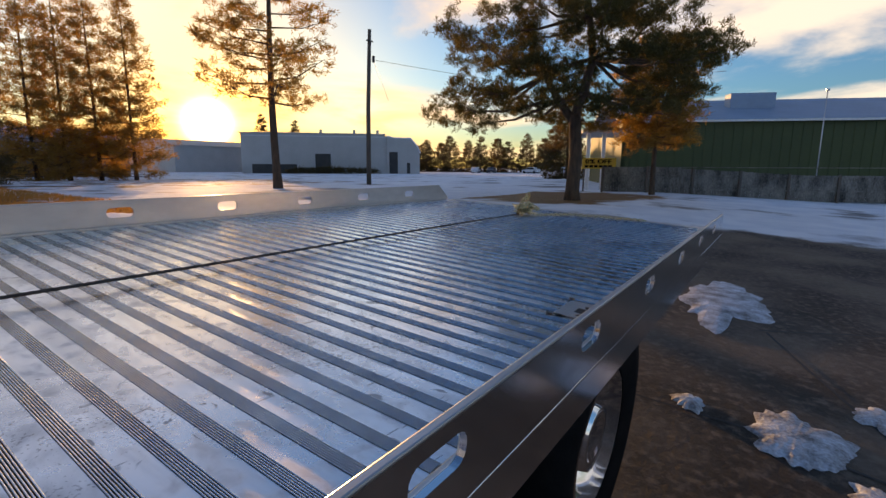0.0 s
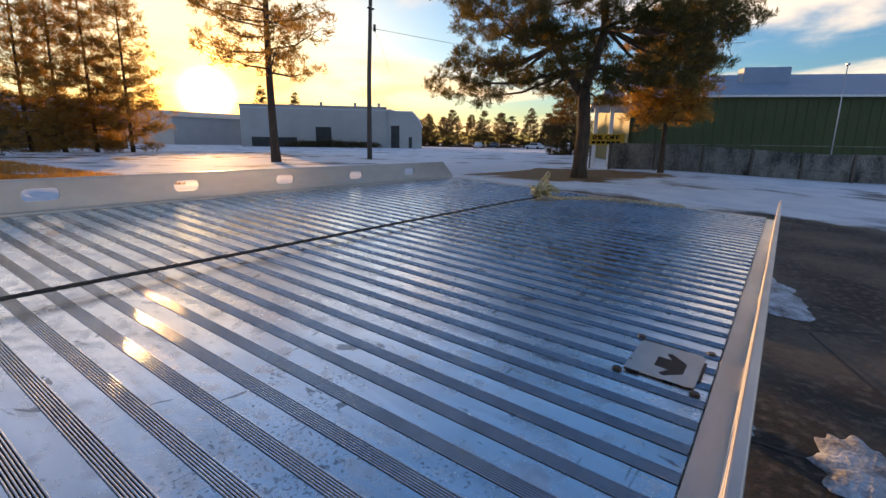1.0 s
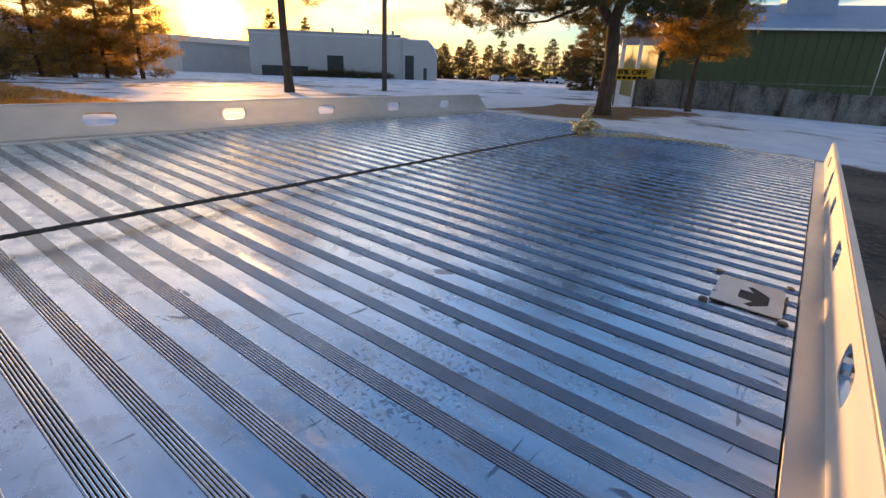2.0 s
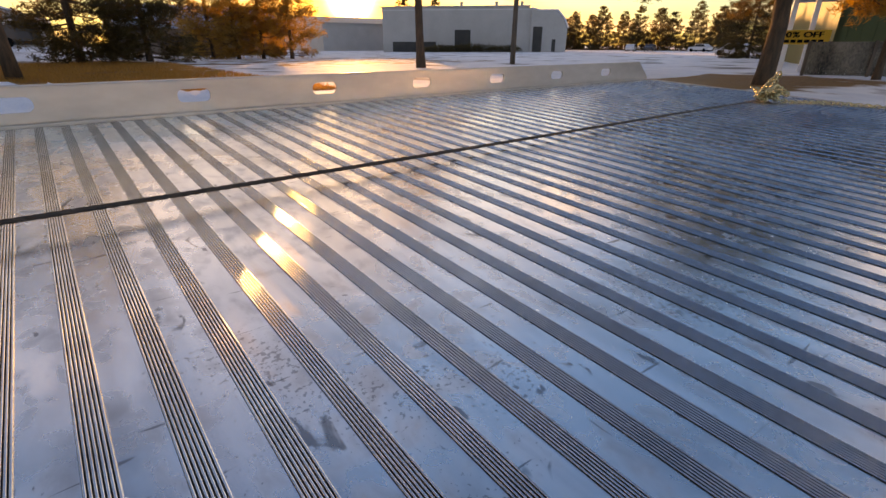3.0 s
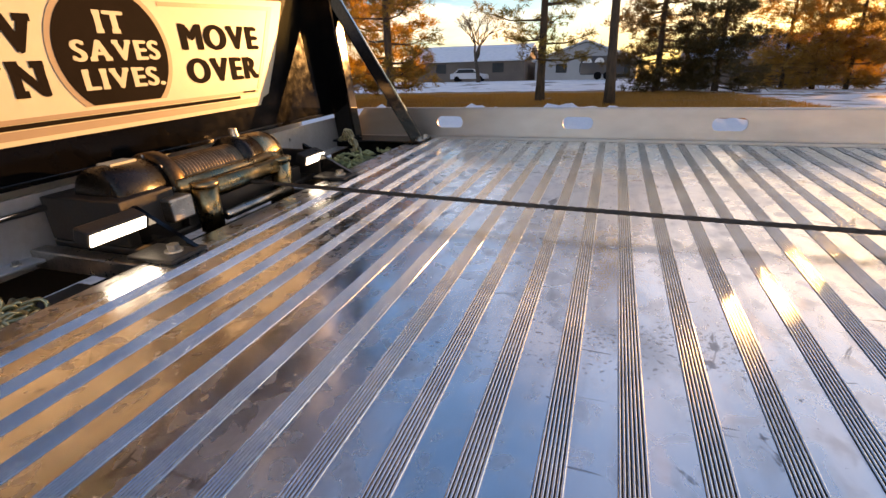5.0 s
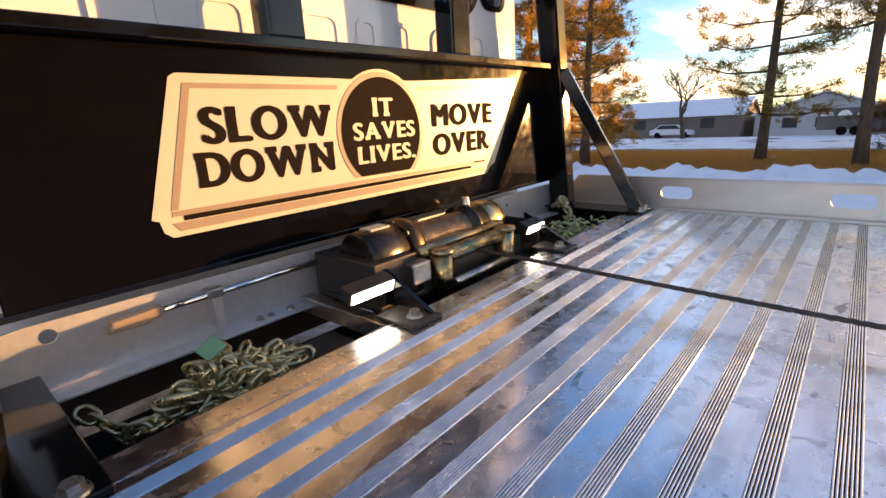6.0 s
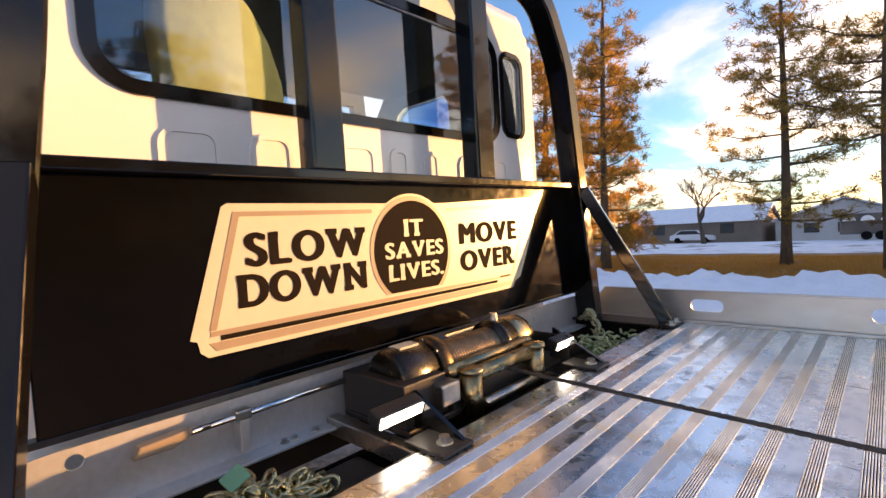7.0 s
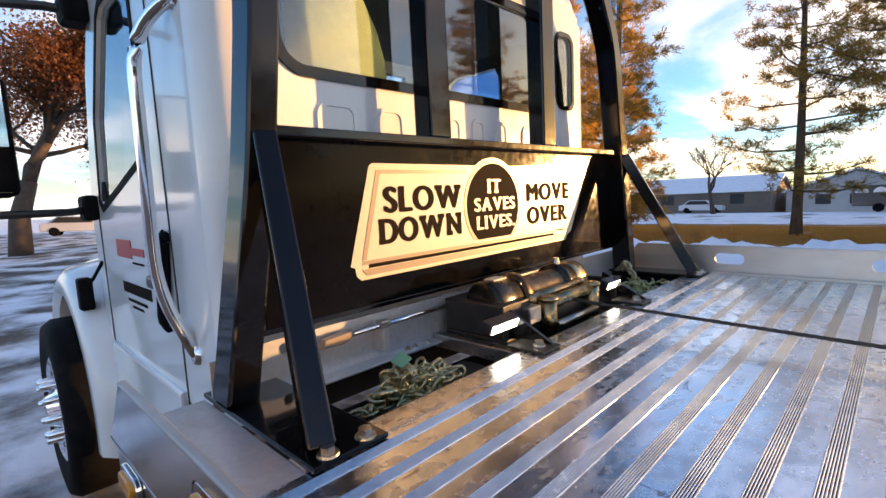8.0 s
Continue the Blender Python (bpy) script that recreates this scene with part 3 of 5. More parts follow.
# ---- headboard with its sign ----
SERIFS = {"L": ((-.1, .42, 1), (-.1, .3, 0)), "W": ((-.06, .24, 1), (.76, 1.06, 1)), "D": ((-.12, .25, 1), (-.12, .25, 0)),
          "N": ((-.12, .28, 1), (-.12, .36, 0), (.64, 1.12, 1)), "I": ((-.7, 1.7, 1), (-.7, 1.7, 0)), "T": ((.26, .74, 0),),
          "A": ((-.07, .30, 0), (.70, 1.07, 0)), "V": ((-.07, .30, 1), (.70, 1.07, 1)), "E": ((-.14, .3, 1), (-.14, .3, 0)),
          "M": ((-.10, .24, 0), (.76, 1.10, 0), (-.10, .15, 1), (.85, 1.10, 1)), "R": ((-.14, .34, 0), (-.14, .2, 1), (.72, 1.14, 0))}


def lettering(words, y0, y1, z0, z1, x, material, parent, name="lettering", slab=True, bold=1.0):
    """Built-in letters, thickened and given slab serifs, between y0..y1 and z0..z1 on a plane facing +x."""
    bm = bmesh.new()
    pen, cap, last = 0.0, 0.69, 0.0
    for ch in words:
        if ch == " ":
            pen += 0.25
            continue
        cu = bpy.data.curves.new("letters", "FONT")
        cu.body, cu.size = ch, 1.0
        tmp = new("letters", cu)
        bpy.context.view_layer.update()
        me = bpy.data.meshes.new_from_object(tmp.evaluated_get(bpy.context.evaluated_depsgraph_get()))
        bpy.data.objects.remove(tmp)
        flat = bmesh.new()
        flat.from_mesh(me)
        bpy.data.meshes.remove(me)
        lo, hi = min(v.co.x for v in flat.verts), max(v.co.x for v in flat.verts)
        w = hi - lo
        serifs = SERIFS.get(ch, ()) if slab else ()
        pen += max([-f[0] * w for f in serifs] + [0.0]) * 0.75
        for k, (dx, dy) in enumerate(((-0.05, 0.0), (0.05, 0.0), (-0.025, 0.012), (0.025, -0.012), (0, 0.016), (0, -0.016), (0, 0))):
            layer = flat.copy()
            r = bmesh.ops.extrude_face_region(layer, geom=layer.faces[:])
            bmesh.ops.translate(layer, verts=[v for v in r["geom"] if isinstance(v, bmesh.types.BMVert)], vec=(0, 0, 0.02 + 0.004 * k))
            bmesh.ops.translate(layer, verts=layer.verts, vec=(pen - lo + dx * bold, dy * bold, 0))
            tmp_me = bpy.data.meshes.new("layer")
            layer.to_mesh(tmp_me)
            layer.free()
            bm.from_mesh(tmp_me)
            bpy.data.meshes.remove(tmp_me)
        flat.free()
        for k, (f0, f1, up) in enumerate(serifs):
            z = cap - 0.125 if up else -0.016
            box((pen + f0 * w, pen + f1 * w), (z, z + 0.141), (0.0, 0.052 + 0.004 * k), bm=bm)
        pen += w + 0.13 + max([(f[1] - 1) * w for f in serifs] + [0.0]) * 0.75
    xs, ys = [v.co.x for v in bm.verts], [v.co.y for v in bm.verts]
    sx, sy = (y1 - y0) / (max(xs) - min(xs)), (z1 - z0) / (max(ys) - min(ys))
    mx, my = min(xs), min(ys)
    for v in bm.verts:
        v.co = Vector((x + v.co.z * 0.009, y0 + (v.co.x - mx) * sx, z0 + (v.co.y - my) * sy))
    bmesh.ops.recalc_face_normals(bm, faces=bm.faces[:])
    return part(name, bm, material, parent)


PX = -0.535          # face of the headboard panel


def build_headboard():
    hb = thing("headboard", "black steel headboard with window bars behind a truck cab", "headboard", (-0.5, 1.3, 1.1), True)
    part("panel", box((PX - 0.012, PX), (0.30, 2.33), (1.25, 1.745), 0.003), M_PANEL, hb)
    part("top_rail", box((PX - 0.03, PX + 0.06), (0.31, 2.31), (1.742, 1.768), 0.004), M_BLACK, hb)
    part("bottom_flange", box((PX - 0.03, PX + 0.004), (0.28, 2.33), (1.238, 1.252), 0.002), M_BLACK, hb)
    for pts in ([(0.192, 1.112), (0.287, 1.66), (0.33, 2.03), (0.345, 2.32), (0.52, 2.60), (1.0, 2.65)],
                [(2.402, 1.112), (2.30, 1.75), (2.215, 2.30), (2.06, 2.56), (1.6, 2.65)]):
        part("post", bent_bar(rounded([(0, y, z) for y, z in pts], 0.09), 0.038, -0.55, -0.45), M_BLACK, hb)
    part("top_bar", box((-0.549, -0.451), (1.001, 1.599), (2.612, 2.688), 0.006), M_BLACK, hb)
    for y in (0.942, 1.625):
        part("window_bar", box((PX - 0.035, PX + 0.045), (y - 0.05, y + 0.05), (1.766, 2.6), 0.008), M_BLACK, hb)
    for ya, yb in ((0.30, 0.20), (2.30, 2.405)):
        bm = tube([(-0.455, ya, 1.735), (-0.135, yb, 1.115)], 0.027, square=True)
        bmesh.ops.bevel(bm, geom=bm.edges[:], offset=0.005, segments=2, profile=0.5, affect="EDGES")
        part("brace", bm, M_BLACK, hb)
    for y0, y1 in ((0.155, 0.325), (2.325, 2.475)):
        plate = part("base_plate", box((-0.61, -0.085), (y0, y1), (1.1015, 1.113), 0.003), M_BLACK, hb)
        for y in (y0 + 0.045, y1 - 0.04):
            bolt(-0.108, y, 1.113, 0.0145, plate)
    # decal on the panel
    sign = part("sign", outline([(0.570, 1.378), (0.585, 1.372), (0.590, 1.346), (0.607, 1.332), (1.805, 1.334), (1.826, 1.360), (1.862, 1.373), (1.94, 1.51), (2.03, 1.702),
                                 (2.02, 1.706), (1.42, 1.682), *arc(1.262, 1.527, 0.186, 56, 124, 9), (1.10, 1.682), (0.675, 1.684), (0.66, 1.676)], 0.002, "x", PX), M_CREAM, hb,
                "cream and brown safety sign")
    part("border", outline([(0.612, 1.392), (0.628, 1.392), (0.700, 1.652), (1.10, 1.652), (1.10, 1.664), (0.686, 1.664)], 0.0012, "x", PX + 0.002), M_TAN, sign)
    part("border", outline([(1.43, 1.663), (1.43, 1.651), (1.935, 1.668), (1.855, 1.50), (1.80, 1.392), (1.812, 1.392), (1.90, 1.545), (1.965, 1.683)], 0.0012, "x", PX + 0.002), M_TAN, sign)
    part("border", outline([(0.612, 1.378), (1.80, 1.380), (1.81, 1.390), (0.615, 1.390)], 0.0012, "x", PX + 0.002), M_TAN, sign)
    part("border", outline([(0.625, 1.344), (1.79, 1.346), (1.80, 1.364), (0.61, 1.364)], 0.0012, "x", PX + 0.002), M_TAN, sign)
    part("rule", outline([(0.636, 1.366), (1.703, 1.367), (1.703, 1.377), (0.636, 1.378)], 0.0012, "x", PX + 0.002), M_INK, sign)
    part("ring", outline(arc(1.262, 1.527, 0.178, 226, -46, 40), 0.0015, "x", PX + 0.0021), M_TAN, sign)
    part("disc", outline(arc(1.262, 1.527, 0.163, 231, -51, 40), 0.0015, "x", PX + 0.0031), M_INK, sign)
    lettering("SLOW", 0.706, 1.070, 1.528, 1.613, PX + 0.003, M_INK, sign, bold=1.25)
    lettering("DOWN", 0.682, 1.067, 1.431, 1.513, PX + 0.003, M_INK, sign, bold=1.25)
    lettering("IT", 1.222, 1.309, 1.575, 1.630, PX + 0.005, M_CREAM, sign)
    lettering("SAVES", 1.140, 1.400, 1.507, 1.559, PX + 0.005, M_CREAM, sign)
    lettering("LIVES.", 1.150, 1.396, 1.437, 1.489, PX + 0.005, M_CREAM, sign)
    lettering("MOVE", 1.487, 1.850, 1.531, 1.609, PX + 0.003, M_INK, sign, bold=1.45)
    lettering("OVER", 1.487, 1.822, 1.431, 1.508, PX + 0.003, M_INK, sign, bold=1.45)
    part("fine_print", box((PX + 0.002, PX + 0.0033), (1.72, 1.79), (1.385, 1.391)), M_INK, sign)
    return hb


def arc(cy, cz, r, a0, a1, n):
    return [(cy + r * math.cos(radians(a0 + (a1 - a0) * i / n)), cz + r * math.sin(radians(a0 + (a1 - a0) * i / n))) for i in range(n + 1)]


build_headboard()


# ---- the well at the front of the bed ----
def build_well():
    well = thing("front_well", "dark open well with aluminium walls under the headboard", "bed well", (-0.35, 1.3, 0.92), True)
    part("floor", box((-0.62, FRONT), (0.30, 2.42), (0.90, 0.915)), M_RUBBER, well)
    beam = [(0.16, 1.066), (2.47, 1.066), (2.47, 1.215), (0.32, 1.215), (0.16, 1.20)]
    part("rear_beam", holed(beam, [arc(0.353, 1.185, 0.016, 0, 340, 12), arc(1.98, 1.17, 0.008, 0, 340, 10)], 0.008, "x", -0.565), M_ALU_DULL, well)
    part("beam_lip", box((-0.557, -0.50), (0.32, 2.40), (1.066, 1.074), 0.002), M_ALU_DULL, well)
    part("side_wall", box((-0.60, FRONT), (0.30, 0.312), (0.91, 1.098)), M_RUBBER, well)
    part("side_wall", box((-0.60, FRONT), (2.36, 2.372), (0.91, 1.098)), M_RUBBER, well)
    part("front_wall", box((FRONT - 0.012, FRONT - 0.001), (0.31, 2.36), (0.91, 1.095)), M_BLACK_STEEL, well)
    for y in (0.925, 1.745):
        part("cross_bar", box((-0.55, FRONT - 0.012), (y - 0.02, y + 0.02), (1.045, 1.092), 0.004), M_STEEL, well)
    part("corner_plate", box((-0.60, FRONT + 0.14), (Y0, 0.154), (1.085, 1.0995), 0.003), M_ALU_DULL, well, "dull aluminium plate")
    part("corner_plate", box((FRONT, FRONT + 0.06), (0.155, 0.295), (1.085, 1.0993), 0.002), M_ALU_DULL, well)
    part("corner_plate", box((-0.60, FRONT + 0.06), (2.478, Y1 - 0.001), (1.085, 1.0985), 0.002), M_ALU_DULL, well)
    rod = thing("release_rod", "thin steel release rod with a tan wedge handle", "lever", (-0.52, 0.72, 1.18), True)
    part("rod", tube([(-0.52, 0.52, 1.182), (-0.52, 0.985, 1.186)], 0.0085, 10), M_CHROME, rod, smooth=True)
    part("handle", outline([(0.44, 1.166), (0.45, 1.19), (0.545, 1.196), (0.545, 1.176), (0.51, 1.164)], 0.03, "x", -0.535, bevel=0.004), M_TAN, rod, "tan wedge handle")
    clamp = part("clamp", box((-0.556, -0.505), (0.652, 0.676), (1.10, 1.196), 0.003), M_ALU_DULL, rod)
    part("clamp_eye", box((-0.536, -0.504), (0.645, 0.683), (1.174, 1.200), 0.005), M_STEEL, clamp)
    for y in (0.77, 0.80, 0.86):
        bolt(-0.53, y, 1.074, 0.008, well)


build_well()


# ---- winch ----
def drum_part(bm, prof, c, n=28):
    """A turned part of the winch, slimmed to its true girth."""
    return lathe(bm, [(r * 0.84, d) for r, d in prof], c, n)


def build_winch():
    w = thing("winch", "black electric recovery winch with wire rope and roller guide", "winch", (-0.35, 1.33, 1.05), True)
    cx, cz = -0.385, 1.195
    bm = bmesh.new()
    drum_part(bm, [(0.0, 0.99), (0.085, 0.991), (0.094, 0.996), (0.098, 1.006), (0.098, 1.118), (0.092, 1.122), (0.092, 1.135), (0.0, 1.135)], (cx, 0, cz))
    part("motor", bm, M_MOTOR, w, "brown-black motor housing", smooth=True)
    part("flange", drum_part(bmesh.new(), [(0.0, 1.1355), (0.10, 1.1355), (0.106, 1.141), (0.106, 1.172), (0.098, 1.178), (0.0, 1.178)], (cx, 0, cz), 28), M_BRONZE, w, "bronze-toned end flange", smooth=True)
    bm = bmesh.new()
    prof = [(0.05, 1.178)]
    for i in range(22):
        y = 1.182 + i * 0.0115
        prof += [(0.066, y), (0.0725, y + 0.003), (0.0725, y + 0.0065), (0.066, y + 0.0095)]
    prof += [(0.05, 1.437)]
    drum_part(bm, prof, (cx, 0, cz))
    part("rope_drum", bm, M_DRUM_ROPE, w, "rope drum wound with wire", smooth=True)
    bm = bmesh.new()
    drum_part(bm, [(0.0, 1.435), (0.096, 1.435), (0.096, 1.47), (0.088, 1.475), (0.088, 1.60), (0.075, 1.62), (0.0, 1.625)], (cx, 0, cz))
    gear = part("gearbox", bm, M_MOTOR, w, "brown-black gearbox", smooth=True)
    part("end_band", drum_part(bmesh.new(), [(0.0885, 1.515), (0.0905, 1.518), (0.0905, 1.585), (0.0885, 1.588)], (cx, 0, cz), 28), M_BRASS, gear, "bright worn end band", smooth=True)
    for k in range(8):
        a = 2 * math.pi * k / 8
        part("flange_bolt", drum_part(bmesh.new(), [(0.0, 1.130), (0.008, 1.130), (0.008, 1.1355)], (cx + 0.080 * math.cos(a), 0, cz + 0.080 * math.sin(a)), 8), M_STEEL, w)
    part("clutch_knob", drum_part(bmesh.new(), [(0.0, 1.625), (0.03, 1.625), (0.03, 1.655), (0.0, 1.66)], (cx, 0, cz), 16), M_STEEL, gear, smooth=True)
    bm = bmesh.new()
    bmesh.ops.create_cone(bm, cap_ends=True, segments=12, radius1=0.016, radius2=0.012, depth=0.03, matrix=pose(cx, 1.47, cz + 0.088))
    part("lever", bm, M_STEEL, gear)
    part("motor_label", box((-0.408, -0.362), (1.03, 1.10), (1.272, 1.2795), 0.001), M_CREAM, w)
    tray = part("tray", box((-0.53, -0.26), (0.955, 1.72), (1.085, 1.103), 0.004), M_BLACK_STEEL, w)
    part("motor_cradle", box((-0.53, -0.272), (0.955, 1.105), (1.104, 1.212), 0.004), M_BLACK_STEEL, w)
    part("bridge_plate", box((-0.335, -0.275), (1.20, 1.43), (1.196, 1.203), 0.002), M_BRONZE, w)
    part("tray_end", box((-0.53, -0.235), (1.70, 1.712), (1.085, 1.19), 0.003), M_BLACK_STEEL, w)
    part("control_box", box((-0.31, -0.24), (1.06, 1.13), (1.13, 1.19), 0.006), M_STEEL, w)
    part("cross_tube", tube([(-0.30, 1.14, 1.195), (-0.30, 1.54, 1.195)], 0.022, 12), M_BRASS, w, smooth=True)
    part("front_plate", box((-0.285, -0.262), (1.12, 1.62), (1.09, 1.15), 0.003), M_BLACK_STEEL, w)
    for y in (1.178, 1.495):
        r = part("roller", tube([(-0.245, y, 1.075), (-0.245, y, 1.195)], 0.031, 20), M_BRASS, w, smooth=True)
        part("roller_cap", tube([(-0.245, y, 1.195), (-0.245, y, 1.207)], 0.036, 20), M_BRASS, r, smooth=True)
    part("roller_bar", tube([(-0.245, 1.21, 1.185), (-0.245, 1.465, 1.185)], 0.022, 16), M_BRASS, w, smooth=True)
    part("roller_bar", tube([(-0.225, 1.21, 1.105), (-0.225, 1.49, 1.105)], 0.014, 12), M_STEEL, w, smooth=True)
    for y0, y1, yl in ((0.905, 1.005, 0.92), (1.625, 1.725, 1.68)):
        foot = part("foot_plate", box((-0.225, -0.095), (y0, y1), (1.1015, 1.111), 0.003), M_BLACK_STEEL, w)
        bolt(-0.14, (y0 + y1) / 2, 1.111, 0.0135, foot)
        part("gusset", outline([(-0.30, 1.10), (-0.11, 1.111), (-0.30, 1.21)], 0.012, "y", y1 - 0.02), M_BLACK, foot)
    for y0, y1 in ((0.845, 0.985), (1.62, 1.735)):
        m = Matrix.Translation((-0.235, 0, 1.165)) @ pose(0, 0, 0, 0, 20, 0) @ Matrix.Translation((0.235, 0, -1.165))
        lamp = thing("work_light", "slim LED work light, switched on, on the winch tray", "lamp", (-0.24, (y0 + y1) / 2, 1.15), True, "winch work lights")
        part("housing", box((-0.275, -0.236), (y0, y1), (1.147, 1.182), 0.004, m=m), M_BLACK_STEEL, lamp)
        part("lens", box((-0.2355, -0.232), (y0 + 0.005, y1 - 0.005), (1.151, 1.178), 0.0, m=m), M_LED, lamp, "glowing white lens")
    bm = bmesh.new()
    a, b = Vector((-0.25, 1.335, 1.168)), Vector((4.92, 1.375, 1.112))
    for s in range(3):
        pts = []
        for i in range(601):
            f = i / 600
            p = a.lerp(b, f)
            p.z -= 0.03 * math.sin(math.pi * f) * (1 - f)
            ang = f * 2 * math.pi * 75 + s * 2.094
            pts.append(p + Vector((0, math.cos(ang), math.sin(ang))) * 0.0022)
        tube(pts, 0.0040, 5, bm)
    solo("winch_cable", bm, M_ROPE, "dark twisted wire winch cable stretched along the deck", "cable", True, smooth=True)


build_winch()


# ---- chains ----
def link_mesh(name, length, width, r, material):
    pts = []
    for a in range(16):
        t = 2 * math.pi * a / 16
        x, y = math.cos(t) * width / 2, math.sin(t) * width / 2
        pts.append((x + (length - width) / 2 * (1 if x > 0 else -1), y, 0))
    bm = tube(pts, r, 6, closed=True)
    me = bpy.data.meshes.new(name)
    bm.to_mesh(me)
    bm.free()
    me.materials.append(material)
    me.polygons.foreach_set("use_smooth", [True] * len(me.polygons))
    return me


LINK = link_mesh("link", 0.056, 0.038, 0.0062, M_CHAIN)


def chain(name, label, pts, base, step=0.034, seed=1, size=1.0):
    """A chain of single links along points."""
    rnd = random.Random(seed)
    c = thing(name, label, "chain", base, True)
    pts = [Vector(p) for p in pts]
    k, d = 0, 0.0
    for a, b in zip(pts, pts[1:]):
        seg = b - a
        while d < seg.length:
            o = new("link", LINK)
            o.parent = c
            u, v = ring_frame(seg)
            rot = Matrix((seg.normalized(), u, v)).transposed().to_4x4()
            twist = Matrix.Rotation((math.pi / 2 if k % 2 else 0) + rnd.uniform(-0.4, 0.4), 4, "X")
            o.matrix_local = Matrix.Translation(a + seg.normalized() * d - Vector(base)) @ rot @ twist @ Matrix.Scale(size, 4)
            d += step
            k += 1
        d -= seg.length
    return c


def heap(cx, cy, cz, rx, ry, rz, n, seed):
    rnd = random.Random(seed)
    return [(cx + rx * rnd.gauss(0, 0.5), cy + ry * rnd.gauss(0, 0.5), cz + rz * abs(rnd.gauss(0, 0.6))) for _ in range(n)]


def build_chains():
    heap_pts = [(-0.42, 0.36, 1.06), (-0.36, 0.40, 1.02), (-0.29, 0.43, 1.05)] + heap(-0.295, 0.60, 1.03, 0.065, 0.12, 0.065, 84, 5)
    c = chain("tie_down_chain", "yellow-zinc tie-down chain heaped in the front well", heap_pts, (-0.3, 0.55, 0.93), 0.027, 2, 0.78)
    part("tag", box((-0.35, -0.312), (0.54, 0.585), (1.105, 1.112), 0.002, m=Matrix.Translation((-0.31, 0.555, 1.145)) @ pose(0, 0, 0, 25, 30, 20) @ Matrix.Translation((0.33, -0.56, -1.11))), M_TAG, c, "green chain tag")
    hook = part("hook", tube(rounded([(-0.33, 0.47, 1.06), (-0.29, 0.46, 1.09), (-0.27, 0.50, 1.09), (-0.30, 0.52, 1.06)], 0.012), 0.009, 8), M_CHAIN, c, smooth=True)
    chain("tail_chain", "yellow-zinc chain laid across the tail of the deck", [(4.99, 1.33, 1.125), (5.06, 1.24, 1.11), (5.3, 1.10, 1.11), (5.42, 0.85, 1.11), (5.5, 0.5, 1.11)] , (5.2, 1.0, 1.1), 0.024, 3, 0.6)
    pts = heap(4.97, 1.34, 1.115, 0.09, 0.09, 0.09, 22, 8)
    k = chain("hook_chain", "chain bundle and hook at the end of the winch cable", pts, (4.97, 1.34, 1.1), 0.026, 4, 0.75)
    part("hook", tube(rounded([(4.91, 1.37, 1.12), (4.95, 1.35, 1.18), (4.99, 1.33, 1.215), (5.03, 1.31, 1.17), (4.99, 1.31, 1.14)], 0.025), 0.012, 8), M_CHAIN, k, smooth=True)
    rnd = random.Random(4)
    bm = bmesh.new()
    for _ in range(150):
        p = Vector((rnd.gauss(-0.30, 0.05), rnd.gauss(2.02, 0.10), 1.03 + abs(rnd.gauss(0, 0.03))))
        d = Vector((rnd.uniform(-1, 1), rnd.uniform(-1, 1), rnd.uniform(-0.15, 0.2))).normalized() * rnd.uniform(0.03, 0.07)
        tube([p, p + d * 0.5 + Vector((0, 0, 0.008)), p + d], [0.006, 0.006, 0.003], 4, bm)
    solo("strap_heap", bm, M_STRAW, "heap of green straps and chain in the front well", "strap", True, kind="stuff")
    chain("short_chain", "short chain over the far base plate", [(-0.47, 2.28, 1.13), (-0.42, 2.25, 1.16), (-0.37, 2.20, 1.12), (-0.33, 2.15, 1.08)], (-0.42, 2.25, 1.1), 0.034, 9)


build_chains()


# ---- tie-down pocket in the deck ----
KEY = [(2.816, 0.134), (2.867, 0.134), (2.866, 0.108), (2.892, 0.122), (2.900, 0.112), (2.864, 0.077), (2.812, 0.077), (2.780, 0.108), (2.787, 0.120), (2.813, 0.106)]


def build_pocket():
    p = thing("deck_pocket", "recessed keyhole tie-down plate in the deck", "tie-down", (2.855, 0.115, 1.1), True)
    plate = holed(round_rect(2.765, 2.935, 0.05, 0.182, 0.012, 3), [KEY], 0.002, "z", 1.1032)
    part("plate", plate, M_ALU, p)
    part("keyhole", outline([(a, b) for a, b in round_rect(2.775, 2.905, 0.07, 0.14, 0.01, 3)], 0.0004, "z", 1.1027), M_INSIDE, p, "black keyhole")
    for x, y in (((2.934, 2.940), (0.09, 0.182)), ((2.81, 2.815), (0.176, 0.183)), ((2.80, 2.90), (0.044, 0.049)), ((2.76, 2.764), (0.15, 0.18))):
        part("groove", box(x, y, (1.1032, 1.1056)), M_INSIDE, p)
    for x, y in ((2.752, 0.19), (2.956, 0.19), (2.749, 0.046), (2.966, 0.043)):
        bm = bmesh.new()
        bmesh.ops.create_cone(bm, cap_ends=True, segments=12, radius1=0.010, radius2=0.008, depth=0.004, matrix=pose(x, y, 1.104))
        part("screw", bm, M_BLACK_STEEL, p)
    p.matrix_world = TILT @ Matrix.Translation(BASE[p] + Vector((-0.019, -0.006, 0)))


build_pocket()


# ---- cab ----
def quarter(cx, cy, r, z0, z1, a0, n=6, bm=None):
    bm = bm or bmesh.new()
    lo = [bm.verts.new((cx + r * math.cos(radians(a0 + 90 * i / n)), cy + r * math.sin(radians(a0 + 90 * i / n)), z0)) for i in range(n + 1)]
    hi = [bm.verts.new((v.co.x, v.co.y, z1)) for v in lo]
    for i in range(n):
        bm.faces.new((lo[i], lo[i + 1], hi[i + 1], hi[i]))
    return bm


